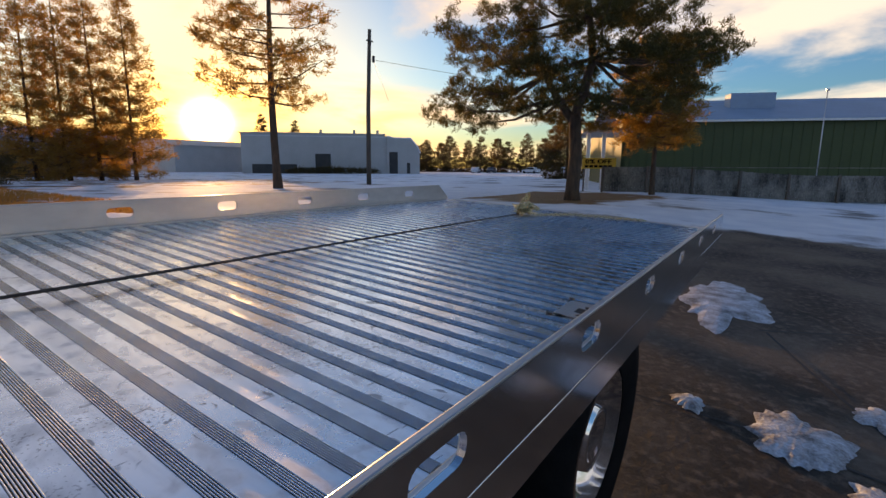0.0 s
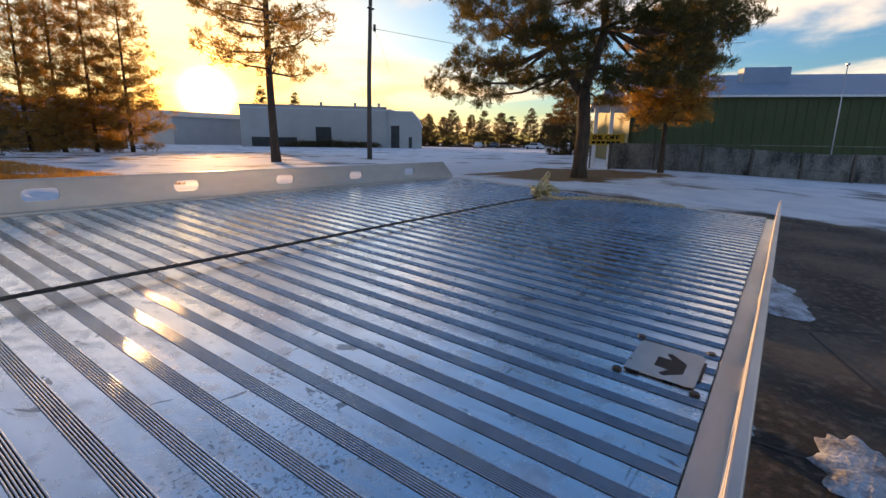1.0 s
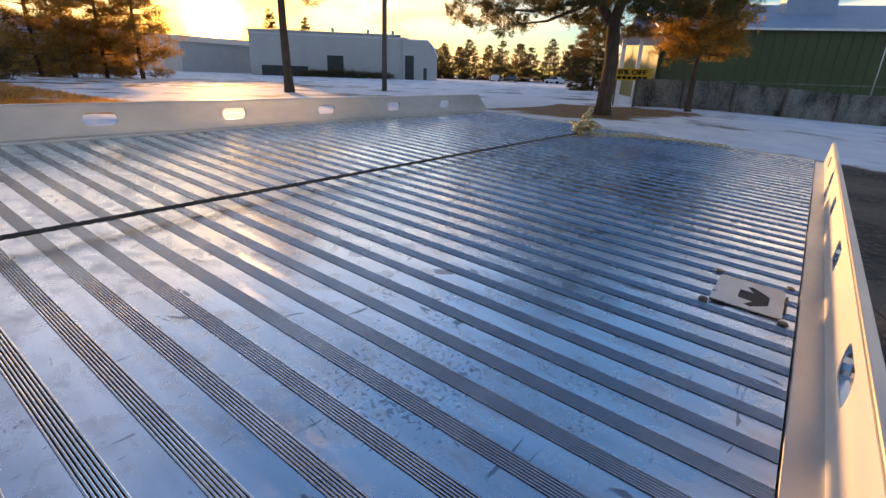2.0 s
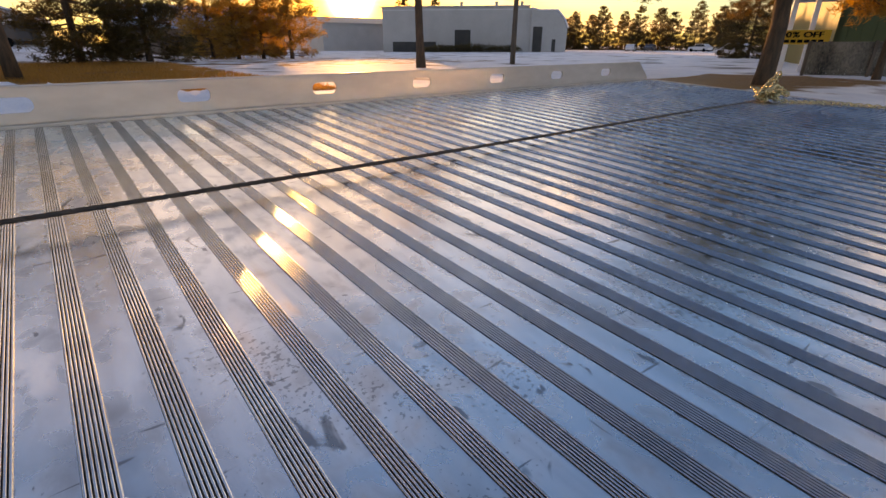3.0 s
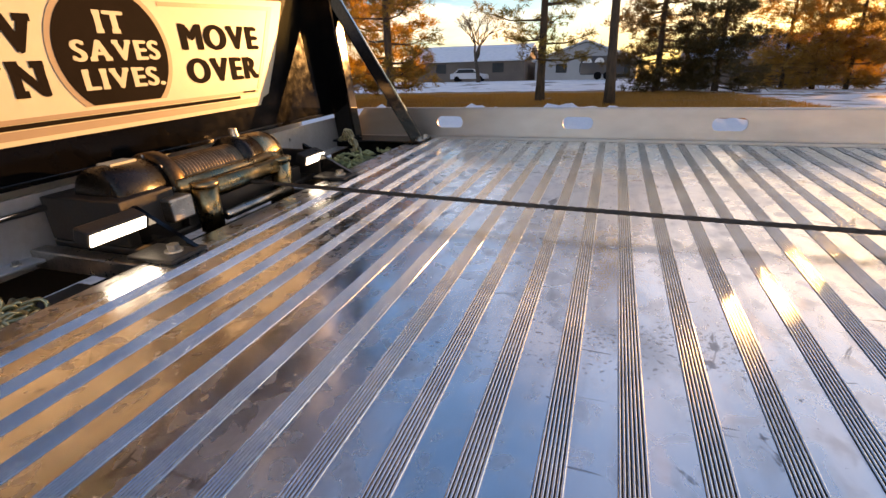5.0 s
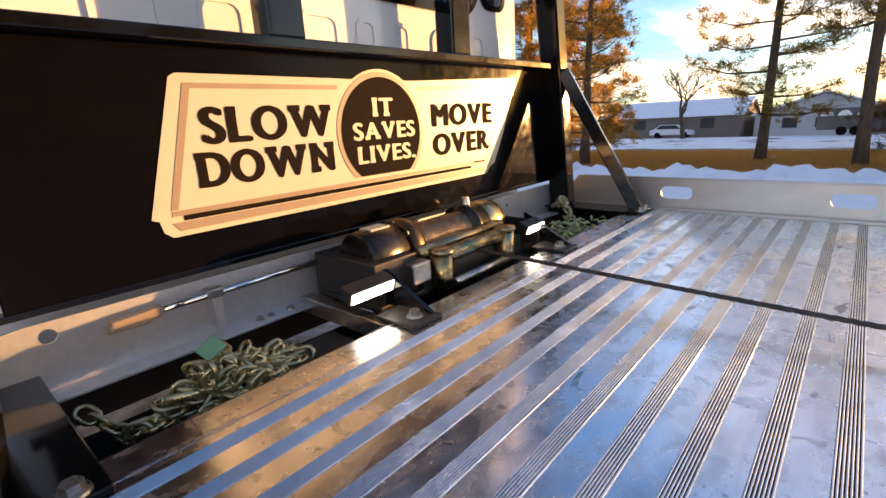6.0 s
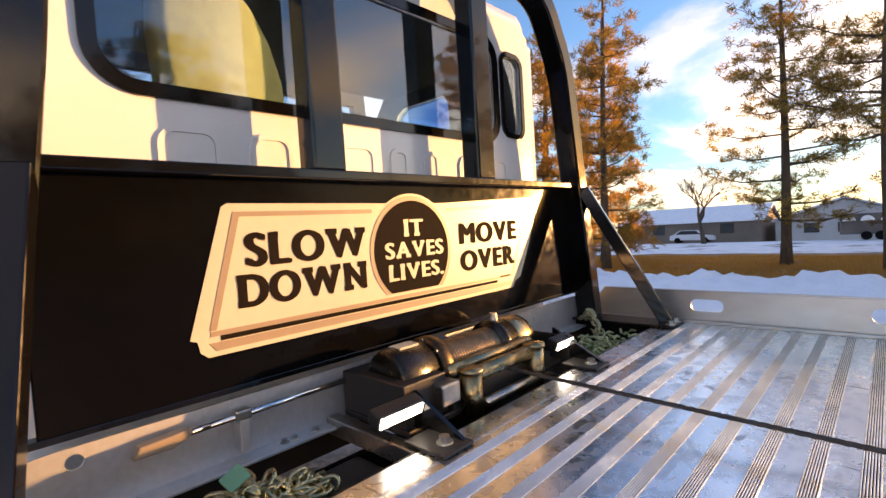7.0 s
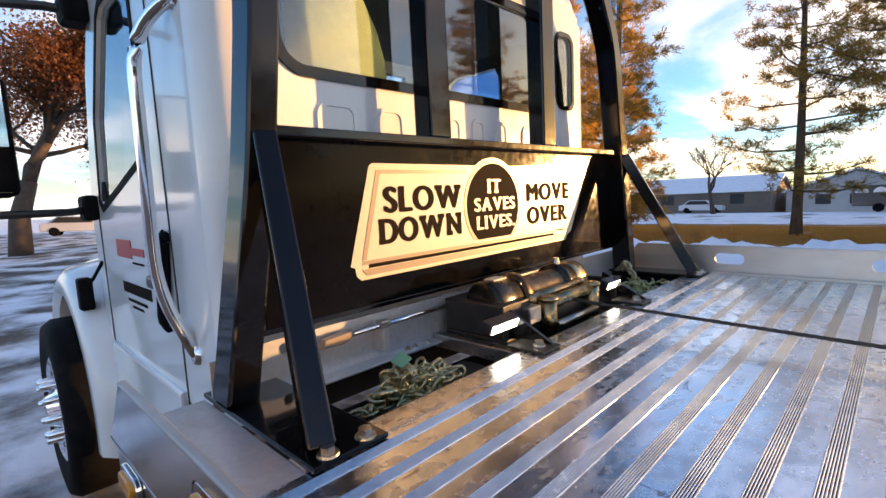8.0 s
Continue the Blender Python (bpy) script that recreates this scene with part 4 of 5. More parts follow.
CX, CY0, CY1, CF = -0.665, 0.25, 2.31, -2.25


def build_cab():
    cab = thing("truck_cab", "white truck cab with a dark rear window and chrome grab bar", "truck cab", (-1.5, 1.28, 0.5), True)
    r = 0.10
    rear_win = round_rect(0.46, 1.935, 1.965, 2.40, 0.10, 8)
    corner_win = round_rect(1.985, 2.135, 2.0, 2.36, 0.05, 6)
    rear = part("rear_wall", holed([(CY0 + r, 1.0), (CY1 - r, 1.0), (CY1 - r, 2.47), (CY1 - r - 0.06, 2.52), (CY0 + r + 0.06, 2.52), (CY0 + r, 2.47)],
                                   [rear_win, corner_win], 0.04, "x", CX - 0.04), M_WHITE, cab)
    for win in (round_rect(0.44, 1.955, 1.945, 2.42, 0.115, 8), round_rect(1.97, 2.15, 1.985, 2.375, 0.06, 6)):
        a0, a1 = min(p[0] for p in win), max(p[0] for p in win)
        b0, b1 = min(p[1] for p in win), max(p[1] for p in win)
        e = 0.035 if a1 - a0 > 0.5 else 0.022
        inner = round_rect(a0 + e, a1 - e, b0 + e, b1 - e, 0.08 if a1 - a0 > 0.5 else 0.04, 8)
        part("window_seal", holed(win, [inner], 0.008, "x", CX), M_BLACK, rear)
        g = part("pane", outline(inner, 0.005, "x", CX - 0.012), M_GLASS, rear)
        g.visible_shadow = False
    part("inner_trim", holed([(CY0 + r, 1.0), (CY1 - r, 1.0), (CY1 - r, 2.45), (CY0 + r, 2.45)], [rear_win, corner_win], 0.01, "x", CX - 0.052), M_INSIDE, rear)
    # pressed arches below the window
    for y0, y1 in ((0.575, 0.725), (0.80, 0.93), (1.085, 1.235), (1.30, 1.385), (1.46, 1.545), (1.66, 1.80), (1.88, 1.99)):
        rc = min(0.05, (y1 - y0) * 0.4)
        ring = holed(round_rect(y0, y1, 1.45, 1.885, rc, 6), [round_rect(y0 + 0.016, y1 - 0.016, 1.466, 1.869, rc * 0.55, 6)], 0.008, "x", CX - 0.001)
        part("pressed_arch", ring, M_WHITE, rear)
        part("arch_face", outline(round_rect(y0 + 0.0165, y1 - 0.0165, 1.4665, 1.8685, rc * 0.55, 6), 0.004, "x", CX - 0.001), M_WHITE, rear)
    part("rear_corner", quarter(CX - r, CY0 + r, r, 0.95, 2.44, 270), M_WHITE, cab, smooth=True)
    part("rear_corner", quarter(CX - r, CY1 - r, r, 0.95, 2.44, 0), M_WHITE, cab, smooth=True)
    # side with door and window
    for near, y in ((True, CY0), (False, CY1 - 0.04)):
        shape = [(CX - r, 0.95), (CX - r, 2.44), (CX - r - 0.05, 2.52), (-1.75, 2.52), (-2.02, 2.18), (CF, 1.62), (CF, 0.85)]
        win = [(-1.24, 1.78), (-1.24, 2.30), (-1.27, 2.36), (-1.62, 2.36), (-1.68, 2.33), (-1.93, 1.98), (-2.02, 1.64), (-1.98, 1.61)]
        side = part("side_wall", holed(shape, [win], 0.04, "y", y), M_WHITE, cab)
        g = part("pane", outline([(a * 0.998 - 0.002, b) for a, b in win], 0.005, "y", y + 0.015), M_GLASS, side)
        g.visible_shadow = False
        part("inner_trim", holed(shape, [win], 0.01, "y", y + 0.042 if near else y - 0.012), M_INSIDE, side)
        yo = y - 0.003 if near else y + 0.041
        ring = [(-1.21, 1.76), (-1.21, 2.32), (-1.25, 2.39), (-1.63, 2.39), (-1.70, 2.35), (-1.96, 1.99), (-2.055, 1.62), (-1.99, 1.575)]
        part("window_seal", holed(ring, [win], 0.004, "y", yo), M_RUBBER, side)
        for pts in ([(-1.06, 0.86), (-1.06, 2.40), (-1.10, 2.45), (-1.70, 2.45)], [(-2.10, 0.86), (-2.10, 1.55), (-2.14, 1.62)]):
            part("door_seam", tube([(a, y + (0.0005 if near else 0.0395), b) for a, b in pts], 0.0045, 6), M_INSIDE, side)
        if near:
            part("door_handle", box((-1.30, -1.14), (y - 0.03, y), (1.30, 1.345), 0.01), M_BLACK_STEEL, side)
            for i, (a, b, z, h, mat) in enumerate(((-1.82, -1.58, 1.385, 0.075, M_RED), (-1.60, -1.40, 1.40, 0.03, M_RED), (-1.78, -1.36, 1.235, 0.045, M_INK),
                                                   (-1.72, -1.44, 1.20, 0.012, M_INK), (-1.66, -1.50, 1.175, 0.010, M_INK), (-1.58, -1.42, 1.365, 0.008, M_INK))):
                part("lettering_bar", box((a, b), (y - 0.0022, y - 0.0002), (z, z + h)), mat, side)
    part("roof", box((-1.78, CX - 0.03), (CY0 + 0.03, CY1 - 0.03), (2.46, 2.62), 0.07), M_WHITE, cab, smooth=True)
    part("headliner", box((-1.76, CX - 0.06), (CY0 + 0.06, CY1 - 0.06), (2.435, 2.455), 0.004), M_INSIDE, cab)
    part("dashboard", box((-2.22, -1.85), (CY0 + 0.06, CY1 - 0.06), (1.0, 1.62), 0.04), M_INSIDE, cab)
    part("floor", box((-2.22, CX - 0.05), (CY0 + 0.05, CY1 - 0.05), (0.90, 0.98)), M_INSIDE, cab)
    ws = part("windscreen_frame", holed([(CY0, 1.60), (CY1, 1.60), (CY1 - 0.06, 2.54), (CY0 + 0.06, 2.54)], [[(CY0 + 0.1, 1.68), (CY1 - 0.1, 1.68), (CY1 - 0.15, 2.44), (CY0 + 0.15, 2.44)]], 0.05, "x", -2.05), M_INSIDE, cab)
    g = part("pane", outline([(CY0 + 0.1, 1.68), (CY1 - 0.1, 1.68), (CY1 - 0.15, 2.44), (CY0 + 0.15, 2.44)], 0.005, "x", -2.03), M_GLASS, ws)
    g.visible_shadow = False
    part("seat_back", outline([(0.72, 1.35), (1.02, 1.35), (1.03, 1.95), (1.02, 2.10), (0.985, 2.22), (0.93, 2.32), (0.86, 2.39), (0.78, 2.42), (0.70, 2.42), (0.66, 2.38), (0.65, 2.2)], 0.14, "x", -0.98, bevel=0.03),
         M_SEAT, cab, "yellow cloth seat back", smooth=True)
    # hood, fender, wheel
    part("hood", box((-3.9, CF + 0.005), (0.55, 2.02), (0.9, 1.50), 0.12), M_WHITE, cab, smooth=True)
    bm = bmesh.new()
    wx, wz = -2.72, 0.50
    rings = []
    for i in range(13):
        a = radians(-8 + 178 * i / 12)
        rr = 0.60 + 0.04 * math.sin(a)
        rings.append([bm.verts.new((wx + (rr + dr) * math.cos(a), yy, wz + (rr + dr) * math.sin(a) * 1.04)) for yy, dr in
                      ((0.16, -0.03), (0.13, 0.0), (0.135, 0.05), (0.18, 0.10), (0.32, 0.14), (0.62, 0.17))])
    for a, b in zip(rings, rings[1:]):
        for i in range(5):
            bm.faces.new((a[i], a[i + 1], b[i + 1], b[i]))
    bmesh.ops.recalc_face_normals(bm, faces=bm.faces[:])
    fender = part("fender", bm, M_WHITE, cab, "white flared front fender", smooth=True)
    part("cab_skirt", outline([(-2.0, 0.62), (-1.1, 0.62), (-1.08, 0.96), (-2.08, 0.96)], 0.05, "y", CY0 - 0.02, bevel=0.01), M_WHITE, cab)
    latch = part("hood_latch", box((-2.30, -2.22), (0.15, 0.21), (1.10, 1.26), 0.012), M_RUBBER, fender)
    part("latch_strap", tube(rounded([(-2.26, 0.17, 1.22), (-2.2, 0.20, 1.24), (-2.16, 0.25, 1.34)], 0.03), 0.008, 6), M_RUBBER, latch)
    wheel = part("front_wheel", lathe(bmesh.new(), [(0.29, 0.0), (0.40, -0.02), (0.47, -0.01), (0.50, 0.03), (0.50, 0.21), (0.47, 0.25), (0.29, 0.25)], (wx, 0.05, 0.50)), M_RUBBER, cab, "black front tyre", smooth=True)
    part("rim", lathe(bmesh.new(), [(0.0, -0.05), (0.08, -0.05), (0.10, 0.0), (0.20, 0.02), (0.26, -0.01), (0.295, 0.0)], (wx, 0.05, 0.50)), M_CHROME, wheel, "chrome wheel", smooth=True)
    for i in range(10):
        a = 2 * math.pi * i / 10
        part("wheel_nut", lathe(bmesh.new(), [(0.0, -0.07), (0.018, -0.065), (0.022, 0.0)], (wx + 0.16 * math.cos(a), 0.05, 0.5 + 0.16 * math.sin(a)), 10), M_CHROME, wheel, smooth=True)
    # chrome grab bar
    grab = part("grab_bar", tube(rounded([(-0.80, CY0, 2.15), (-0.95, CY0 - 0.075, 2.08), (-0.985, CY0 - 0.075, 1.32), (-0.93, CY0, 1.12)], 0.13, 9), 0.019, 12), M_CHROME, cab, "chrome grab bar", smooth=True)
    for z, x in ((2.15, -0.80), (1.12, -0.93)):
        part("grab_foot", lathe(bmesh.new(), [(0.0, -0.012), (0.028, -0.012), (0.034, 0.0)], (x, CY0, z), 14), M_CHROME, grab, smooth=True)
    part("door_pull", tube(rounded([(-1.085, CY0, 1.50), (-1.09, CY0 - 0.022, 1.47), (-1.15, CY0 - 0.022, 1.20), (-1.155, CY0, 1.17)], 0.02), 0.022, 10), M_RUBBER, cab, "black door pull", smooth=True)
    for i in range(10):
        a = 2 * math.pi * (i + 0.5) / 10
        part("vent_hole", lathe(bmesh.new(), [(0.0, -0.003), (0.024, -0.003), (0.026, 0.002)], (wx + 0.225 * math.cos(a), 0.058, 0.5 + 0.225 * math.sin(a)), 12), M_INSIDE, wheel)
    # mirror on its arms
    arm = part("mirror_arm", tube(rounded([(-2.16, CY0, 1.60), (-2.10, CY0 - 0.10, 1.585), (-2.02, -0.10, 1.585)], 0.03), 0.018, 10), M_BLACK_STEEL, cab, smooth=True)
    part("arm_mount", box((-2.22, -2.08), (CY0 - 0.06, CY0 + 0.005), (1.54, 1.66), 0.02), M_RUBBER, arm)
    part("mirror_arm", tube(rounded([(-1.86, CY0, 2.40), (-1.90, CY0 - 0.12, 2.42), (-2.02, -0.12, 2.42)], 0.03), 0.018, 10), M_BLACK_STEEL, cab, smooth=True)
    part("arm_mount", box((-1.93, -1.78), (CY0 - 0.09, CY0 + 0.005), (2.35, 2.47), 0.02), M_RUBBER, arm)
    mir = part("mirror", box((-2.09, -1.99), (-0.24, -0.02), (1.66, 2.14), 0.03), M_RUBBER, cab, "black mirror housing", smooth=True)
    part("mirror_glass", box((-1.9905, -1.986), (-0.22, -0.04), (1.86, 2.12), 0.0), M_CHROME, mir)
    mir2 = part("convex_mirror", box((-2.08, -2.0), (-0.22, -0.03), (1.655, 1.825), 0.03), M_RUBBER, cab, smooth=True)
    part("mirror_glass", box((-1.9998, -1.995), (-0.20, -0.05), (1.675, 1.80), 0.0), M_CHROME, mir2)


build_cab()


def build_markers():
    for x, z in ((-0.48, 1.022), (0.0, 1.1785)):
        m = thing("marker_light", "small amber marker light in a chrome bezel", "lamp", (x, -0.07, z), True, "amber markers")
        part("bezel", outline(round_rect(x - 0.064, x + 0.064, z - 0.0265, z + 0.0265, 0.024, 6), 0.012, "y", Y0 - 0.0645 if z < 1.1 else Y0 - 0.0605, bevel=0.003), M_CHROME, m)
        part("lens", outline(round_rect(x - 0.045, x + 0.045, z - 0.019, z + 0.019, 0.018, 6), 0.010, "y", Y0 - 0.073, bevel=0.003), M_AMBER, m, "amber lens")


build_markers()


# ---- trees ----
def needle_clump(verts, faces, c, d, size, rnd, n):
    """A tuft of needle blades round c, fanning out along d."""
    for _ in range(n):
        v = (d * 0.35 + Vector((rnd.gauss(0, 0.6), rnd.gauss(0, 0.6), rnd.gauss(0.15, 0.55)))).normalized()
        s = v.cross(Vector((rnd.uniform(-1, 1), rnd.uniform(-1, 1), rnd.uniform(-1, 1)))).normalized() * size * 0.045
        o = c + Vector((rnd.gauss(0, 0.22), rnd.gauss(0, 0.22), rnd.gauss(0, 0.18))) * size
        ln = size * rnd.uniform(0.35, 0.7)
        i = len(verts)
        verts += [o - s, o + s, o + v * ln + s * 0.25, o + v * ln - s * 0.25]
        faces.append((i, i + 1, i + 2, i + 3))


def mesh_part(name, verts, faces, material, parent, label=""):
    me = bpy.data.meshes.new(name)
    off = BASE[parent]
    me.from_pydata([tuple(v - off) for v in verts], [], faces)
    me.materials.append(material)
    ob = new(name, me)
    ob.parent = parent
    return tagged(ob, label)


def pine(name, label, x, y, height, bare, spread, seed, lean=(0, 0), density=1.0, material=None, clump=0.42, trunk_r=None, limbs=None, droop=0.0, blades=28, dome=False):
    """A pine: tapered trunk, whorls of limbs and tufts of needles with gaps between them."""
    rnd = random.Random(seed)
    z0 = ground_z(x, y) - 0.1
    t = thing(name, label, "tree", (x, y, z0 + 0.1))
    tr = trunk_r or height * 0.016
    pts, radii = [], []
    bend = Vector((rnd.uniform(-1, 1), rnd.uniform(-1, 1), 0)) * height * 0.008
    for i in range(13):
        f = i / 12
        pts.append(Vector((x + lean[0] * f, y + lean[1] * f, z0 + height * f)) + bend * math.sin(f * 5))
        radii.append(tr * ((1 - f) ** 0.8 * 0.93 + 0.07) * (1.25 if i == 0 else 1))
    part("trunk", tube(pts, radii, 10), M_BARK, t, smooth=True)
    bm = bmesh.new()
    verts, faces = [], []
    h = bare
    while h < 0.985:
        k = max(2, int((limbs or 4) + rnd.uniform(-1, 1)))
        a0 = rnd.uniform(0, 6.28)
        for j in range(k):
            if rnd.random() < 0.12:
                continue
            hh = min(h + rnd.uniform(-0.015, 0.02), 0.99)
            a = a0 + j * 6.283 / k + rnd.uniform(-0.5, 0.5)
            f = (hh - bare) / (1 - bare)
            taper = math.sqrt(max(0.0, 1 - f ** 4)) * min(1.0, 0.75 + f) if dome else (1 - f) ** 0.75 * (0.55 + 0.45 * min(1, f * 5 + 0.35))
            ln = spread * height * taper * rnd.uniform(0.6, 1.1) + 0.25
            i = min(int(hh * 12), 11)
            o = pts[i].lerp(pts[i + 1], hh * 12 - i)
            rise = 0.02 + 0.38 * f - droop
            d = Vector((math.cos(a), math.sin(a), rise)).normalized()
            m = o + d * ln * 0.5 + Vector((0, 0, -0.03 * ln))
            e = o + d * ln + Vector((0, 0, 0.09 * ln))
            r0 = max(0.012, tr * 0.28 * (1 - f * 0.7))
            tube([o, m, e], [r0, r0 * 0.6, r0 * 0.15], 5, bm)
            n = max(2, int(ln * 2.6 * density))
            for q in range(n):
                g = 0.32 + 0.68 * (q + rnd.random()) / n
                p = (o.lerp(m, g * 2) if g < 0.5 else m.lerp(e, g * 2 - 1))
                side = Vector((-math.sin(a), math.cos(a), 0)) * rnd.gauss(0, 0.22) * ln * min(1, 0.35 + g) * 0.9
                p2 = p + side + Vector((0, 0, rnd.gauss(0.03, 0.06) * ln))
                if side.length > 0.25:
                    tube([p, p2], [r0 * 0.3, r0 * 0.1], 3, bm)
                for _ in range(2):
                    cc = p2 + Vector((rnd.gauss(0, 0.3), rnd.gauss(0, 0.3), rnd.gauss(0, 0.2))) * clump
                    needle_clump(verts, faces, cc, (d + side.normalized() * 0.4 if side.length > 0 else d).normalized(), clump * rnd.uniform(0.75, 1.2), rnd, blades)
        h += rnd.uniform(0.045, 0.075) * (11.0 / max(height, 8)) ** 0.5
    part("branching", bm, M_BARK, t, kind="stuff")
    mesh_part("crown", verts, faces, material or M_NEEDLE_BACKLIT, t)
    return t


def broadleaf(name, label, x, y, height, spread, seed, leaves, material=None, trunk_r=0.3, stem=0.28):
    """A leafless or brown-leaved tree: forking limbs to fine twigs."""
    rnd = random.Random(seed)
    z0 = ground_z(x, y) - 0.1
    t = thing(name, label, "tree", (x, y, z0 + 0.1))
    bm = bmesh.new()
    verts, faces = [], []

    def grow(p, d, ln, r, depth):
        q = p + d * ln * 0.5 + Vector((rnd.gauss(0, 1), rnd.gauss(0, 1), rnd.gauss(0, 0.6))) * ln * 0.05
        e = q + (d + Vector((rnd.gauss(0, 0.2), rnd.gauss(0, 0.2), 0.08))).normalized() * ln * 0.5
        tube([p, q, e], [r, r * 0.85, r * 0.68], 6 if depth < 2 else 3, bm)
        if depth >= 3:
            if leaves:
                for _ in range(leaves if depth >= 5 else leaves // 2):
                    c = e + Vector((rnd.gauss(0, 1), rnd.gauss(0, 1), rnd.gauss(0, 1))) * 0.5
                    u = Vector((rnd.gauss(0, 1), rnd.gauss(0, 1), rnd.gauss(0, 1))).normalized() * rnd.uniform(0.05, 0.09)
                    w = u.cross(Vector((rnd.gauss(0, 1), rnd.gauss(0, 1), 1))).normalized() * u.length * 0.6
                    i = len(verts)
                    verts.extend([c - u, c + w, c + u, c - w])
                    faces.append((i, i + 1, i + 2, i + 3))
        if depth >= 5:
            return
        for _ in range(3 if depth < 4 else 3):
            nd = (d + Vector((rnd.gauss(0, 1), rnd.gauss(0, 1), rnd.gauss(0.15, 0.5))) * spread).normalized()
            grow(e, nd, ln * rnd.uniform(0.62, 0.85), r * 0.58, depth + 1)

    grow(Vector((x, y, z0)), Vector((0, 0, 1)), height * stem, trunk_r, 0)
    part("branching", bm, M_TWIG, t, smooth=True, kind="stuff")
    if leaves:
        mesh_part("crown", verts, faces, material or M_LEAF, t)
    return t


def spruce(name, label, x, y, height, width, seed):
    return pine(name, label, x, y, height, 0.04, width / height / 1.0, seed, density=1.5, material=M_SPRUCE, clump=0.5, limbs=7, droop=0.18, blades=22)


def old_pine(x, y, seed):
    """A broad old pine: a trunk that forks low, crooked limbs, and needles gathered in layered pads."""
    rnd = random.Random(seed)
    z0 = ground_z(x, y) - 0.1
    t = thing("pine_tree", "old pine with a broad dark layered crown on a forked trunk", "tree", (x, y, z0 + 0.1))
    base = Vector((x, y, z0))
    fork = base + Vector((0.0, 0.06, 3.55))
    bm = tube([base, base + Vector((0, 0, 0.5)), base + Vector((0.04, -0.05, 2.0)), fork], [0.37, 0.29, 0.26, 0.24], 12)
    left, right = fork + Vector((-0.45, 1.15, 1.6)), fork + Vector((0.3, -0.55, 2.2))
    top = right + Vector((-0.2, 0.5, 4.6))
    tube([fork - Vector((0, 0, 0.3)), fork.lerp(left, 0.5) + Vector((0, 0.1, -0.1)), left], [0.19, 0.16, 0.12], 9, bm)
    tube([fork - Vector((0, 0, 0.2)), fork.lerp(right, 0.5), right, right.lerp(top, 0.5) + Vector((0.1, 0.1, 0)), top], [0.21, 0.18, 0.16, 0.11, 0.04], 9, bm)
    part("trunk", bm, M_BARK, t, smooth=True)
    limbs = bmesh.new()
    verts, faces = [], []
    for height, reach, count, size in ((3.75, 4.7, 9, 1.2), (4.9, 5.0, 11, 1.35), (6.1, 4.6, 10, 1.4), (7.4, 3.2, 8, 1.3), (8.7, 2.2, 6, 1.2), (10.0, 1.2, 4, 1.0), (10.9, 0.2, 1, 0.9)):
        a0 = rnd.uniform(0, 6.28)
        for k in range(count):
            a = a0 + k * 6.283 / count + rnd.uniform(-0.25, 0.25)
            out = Vector((math.cos(a), math.sin(a), 0))
            r = reach * rnd.uniform(0.55, 1.08)
            c = base + out * r + Vector((0, 0, height + rnd.uniform(-0.45, 0.35)))
            src = (left if out.y > 0.35 else right) if height < 6.5 else right.lerp(top, min((height - 5.6) / 5.0, 1.0))
            if height < 4.2:
                src = fork.lerp(src, 0.4)
            mid = src.lerp(c, 0.55) + Vector((rnd.gauss(0, 0.2), rnd.gauss(0, 0.2), -0.25))
            tube([src, mid, c], [0.085, 0.055, 0.02], 6, limbs)
            pad = size * rnd.uniform(0.8, 1.15)
            for _ in range(7):
                e = c + Vector((rnd.gauss(0, 0.5), rnd.gauss(0, 0.5), rnd.gauss(0, 0.2))) * pad
                tube([mid.lerp(c, rnd.uniform(0.3, 1.0)), e], [0.022, 0.008], 3, limbs)
            for _ in range(int(11 * pad * pad) + 3):
                u = rnd.uniform(0, 6.283)
                q = math.sqrt(rnd.random()) * pad
                p = c + Vector((math.cos(u) * q, math.sin(u) * q, (rnd.random() - 0.4) * 1.2 * math.sqrt(max(pad * pad - q * q, 0.04))))
                for _ in range(10):
                    o = p + Vector((rnd.gauss(0, 0.15), rnd.gauss(0, 0.15), rnd.gauss(0, 0.11)))
                    needle_clump(verts, faces, o, (out * 0.3 + Vector((0, 0, 0.6))).normalized(), rnd.uniform(0.20, 0.30), rnd, 20)
    part("branching", limbs, M_BARK, t, kind="stuff")
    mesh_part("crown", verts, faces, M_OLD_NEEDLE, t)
    return t


old_pine(20.8, 6.7, 14)
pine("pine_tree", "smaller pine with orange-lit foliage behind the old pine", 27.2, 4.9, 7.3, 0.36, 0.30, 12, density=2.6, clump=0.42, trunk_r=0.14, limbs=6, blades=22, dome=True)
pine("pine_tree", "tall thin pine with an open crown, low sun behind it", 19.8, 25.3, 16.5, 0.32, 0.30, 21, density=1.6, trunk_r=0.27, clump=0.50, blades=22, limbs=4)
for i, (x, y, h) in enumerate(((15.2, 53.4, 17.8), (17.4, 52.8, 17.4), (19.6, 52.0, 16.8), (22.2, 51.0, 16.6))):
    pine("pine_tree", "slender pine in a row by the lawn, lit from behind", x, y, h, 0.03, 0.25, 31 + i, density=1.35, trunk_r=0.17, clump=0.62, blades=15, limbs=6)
spruce("spruce_tree", "dense dark spruce reaching to the lawn", 3.6, 39.0, 15.0, 4.0, 41)
spruce("spruce_tree", "dense dark spruce reaching to the lawn", 7.6, 40.5, 13.0, 3.8, 42)
pine("pine_tree", "orange-lit pine with a long straight trunk on the lawn", -9.2, 21.7, 15.0, 0.10, 0.22, 51, density=2.0, trunk_r=0.20, clump=0.40, blades=22, material=M_LAWN_NEEDLE)
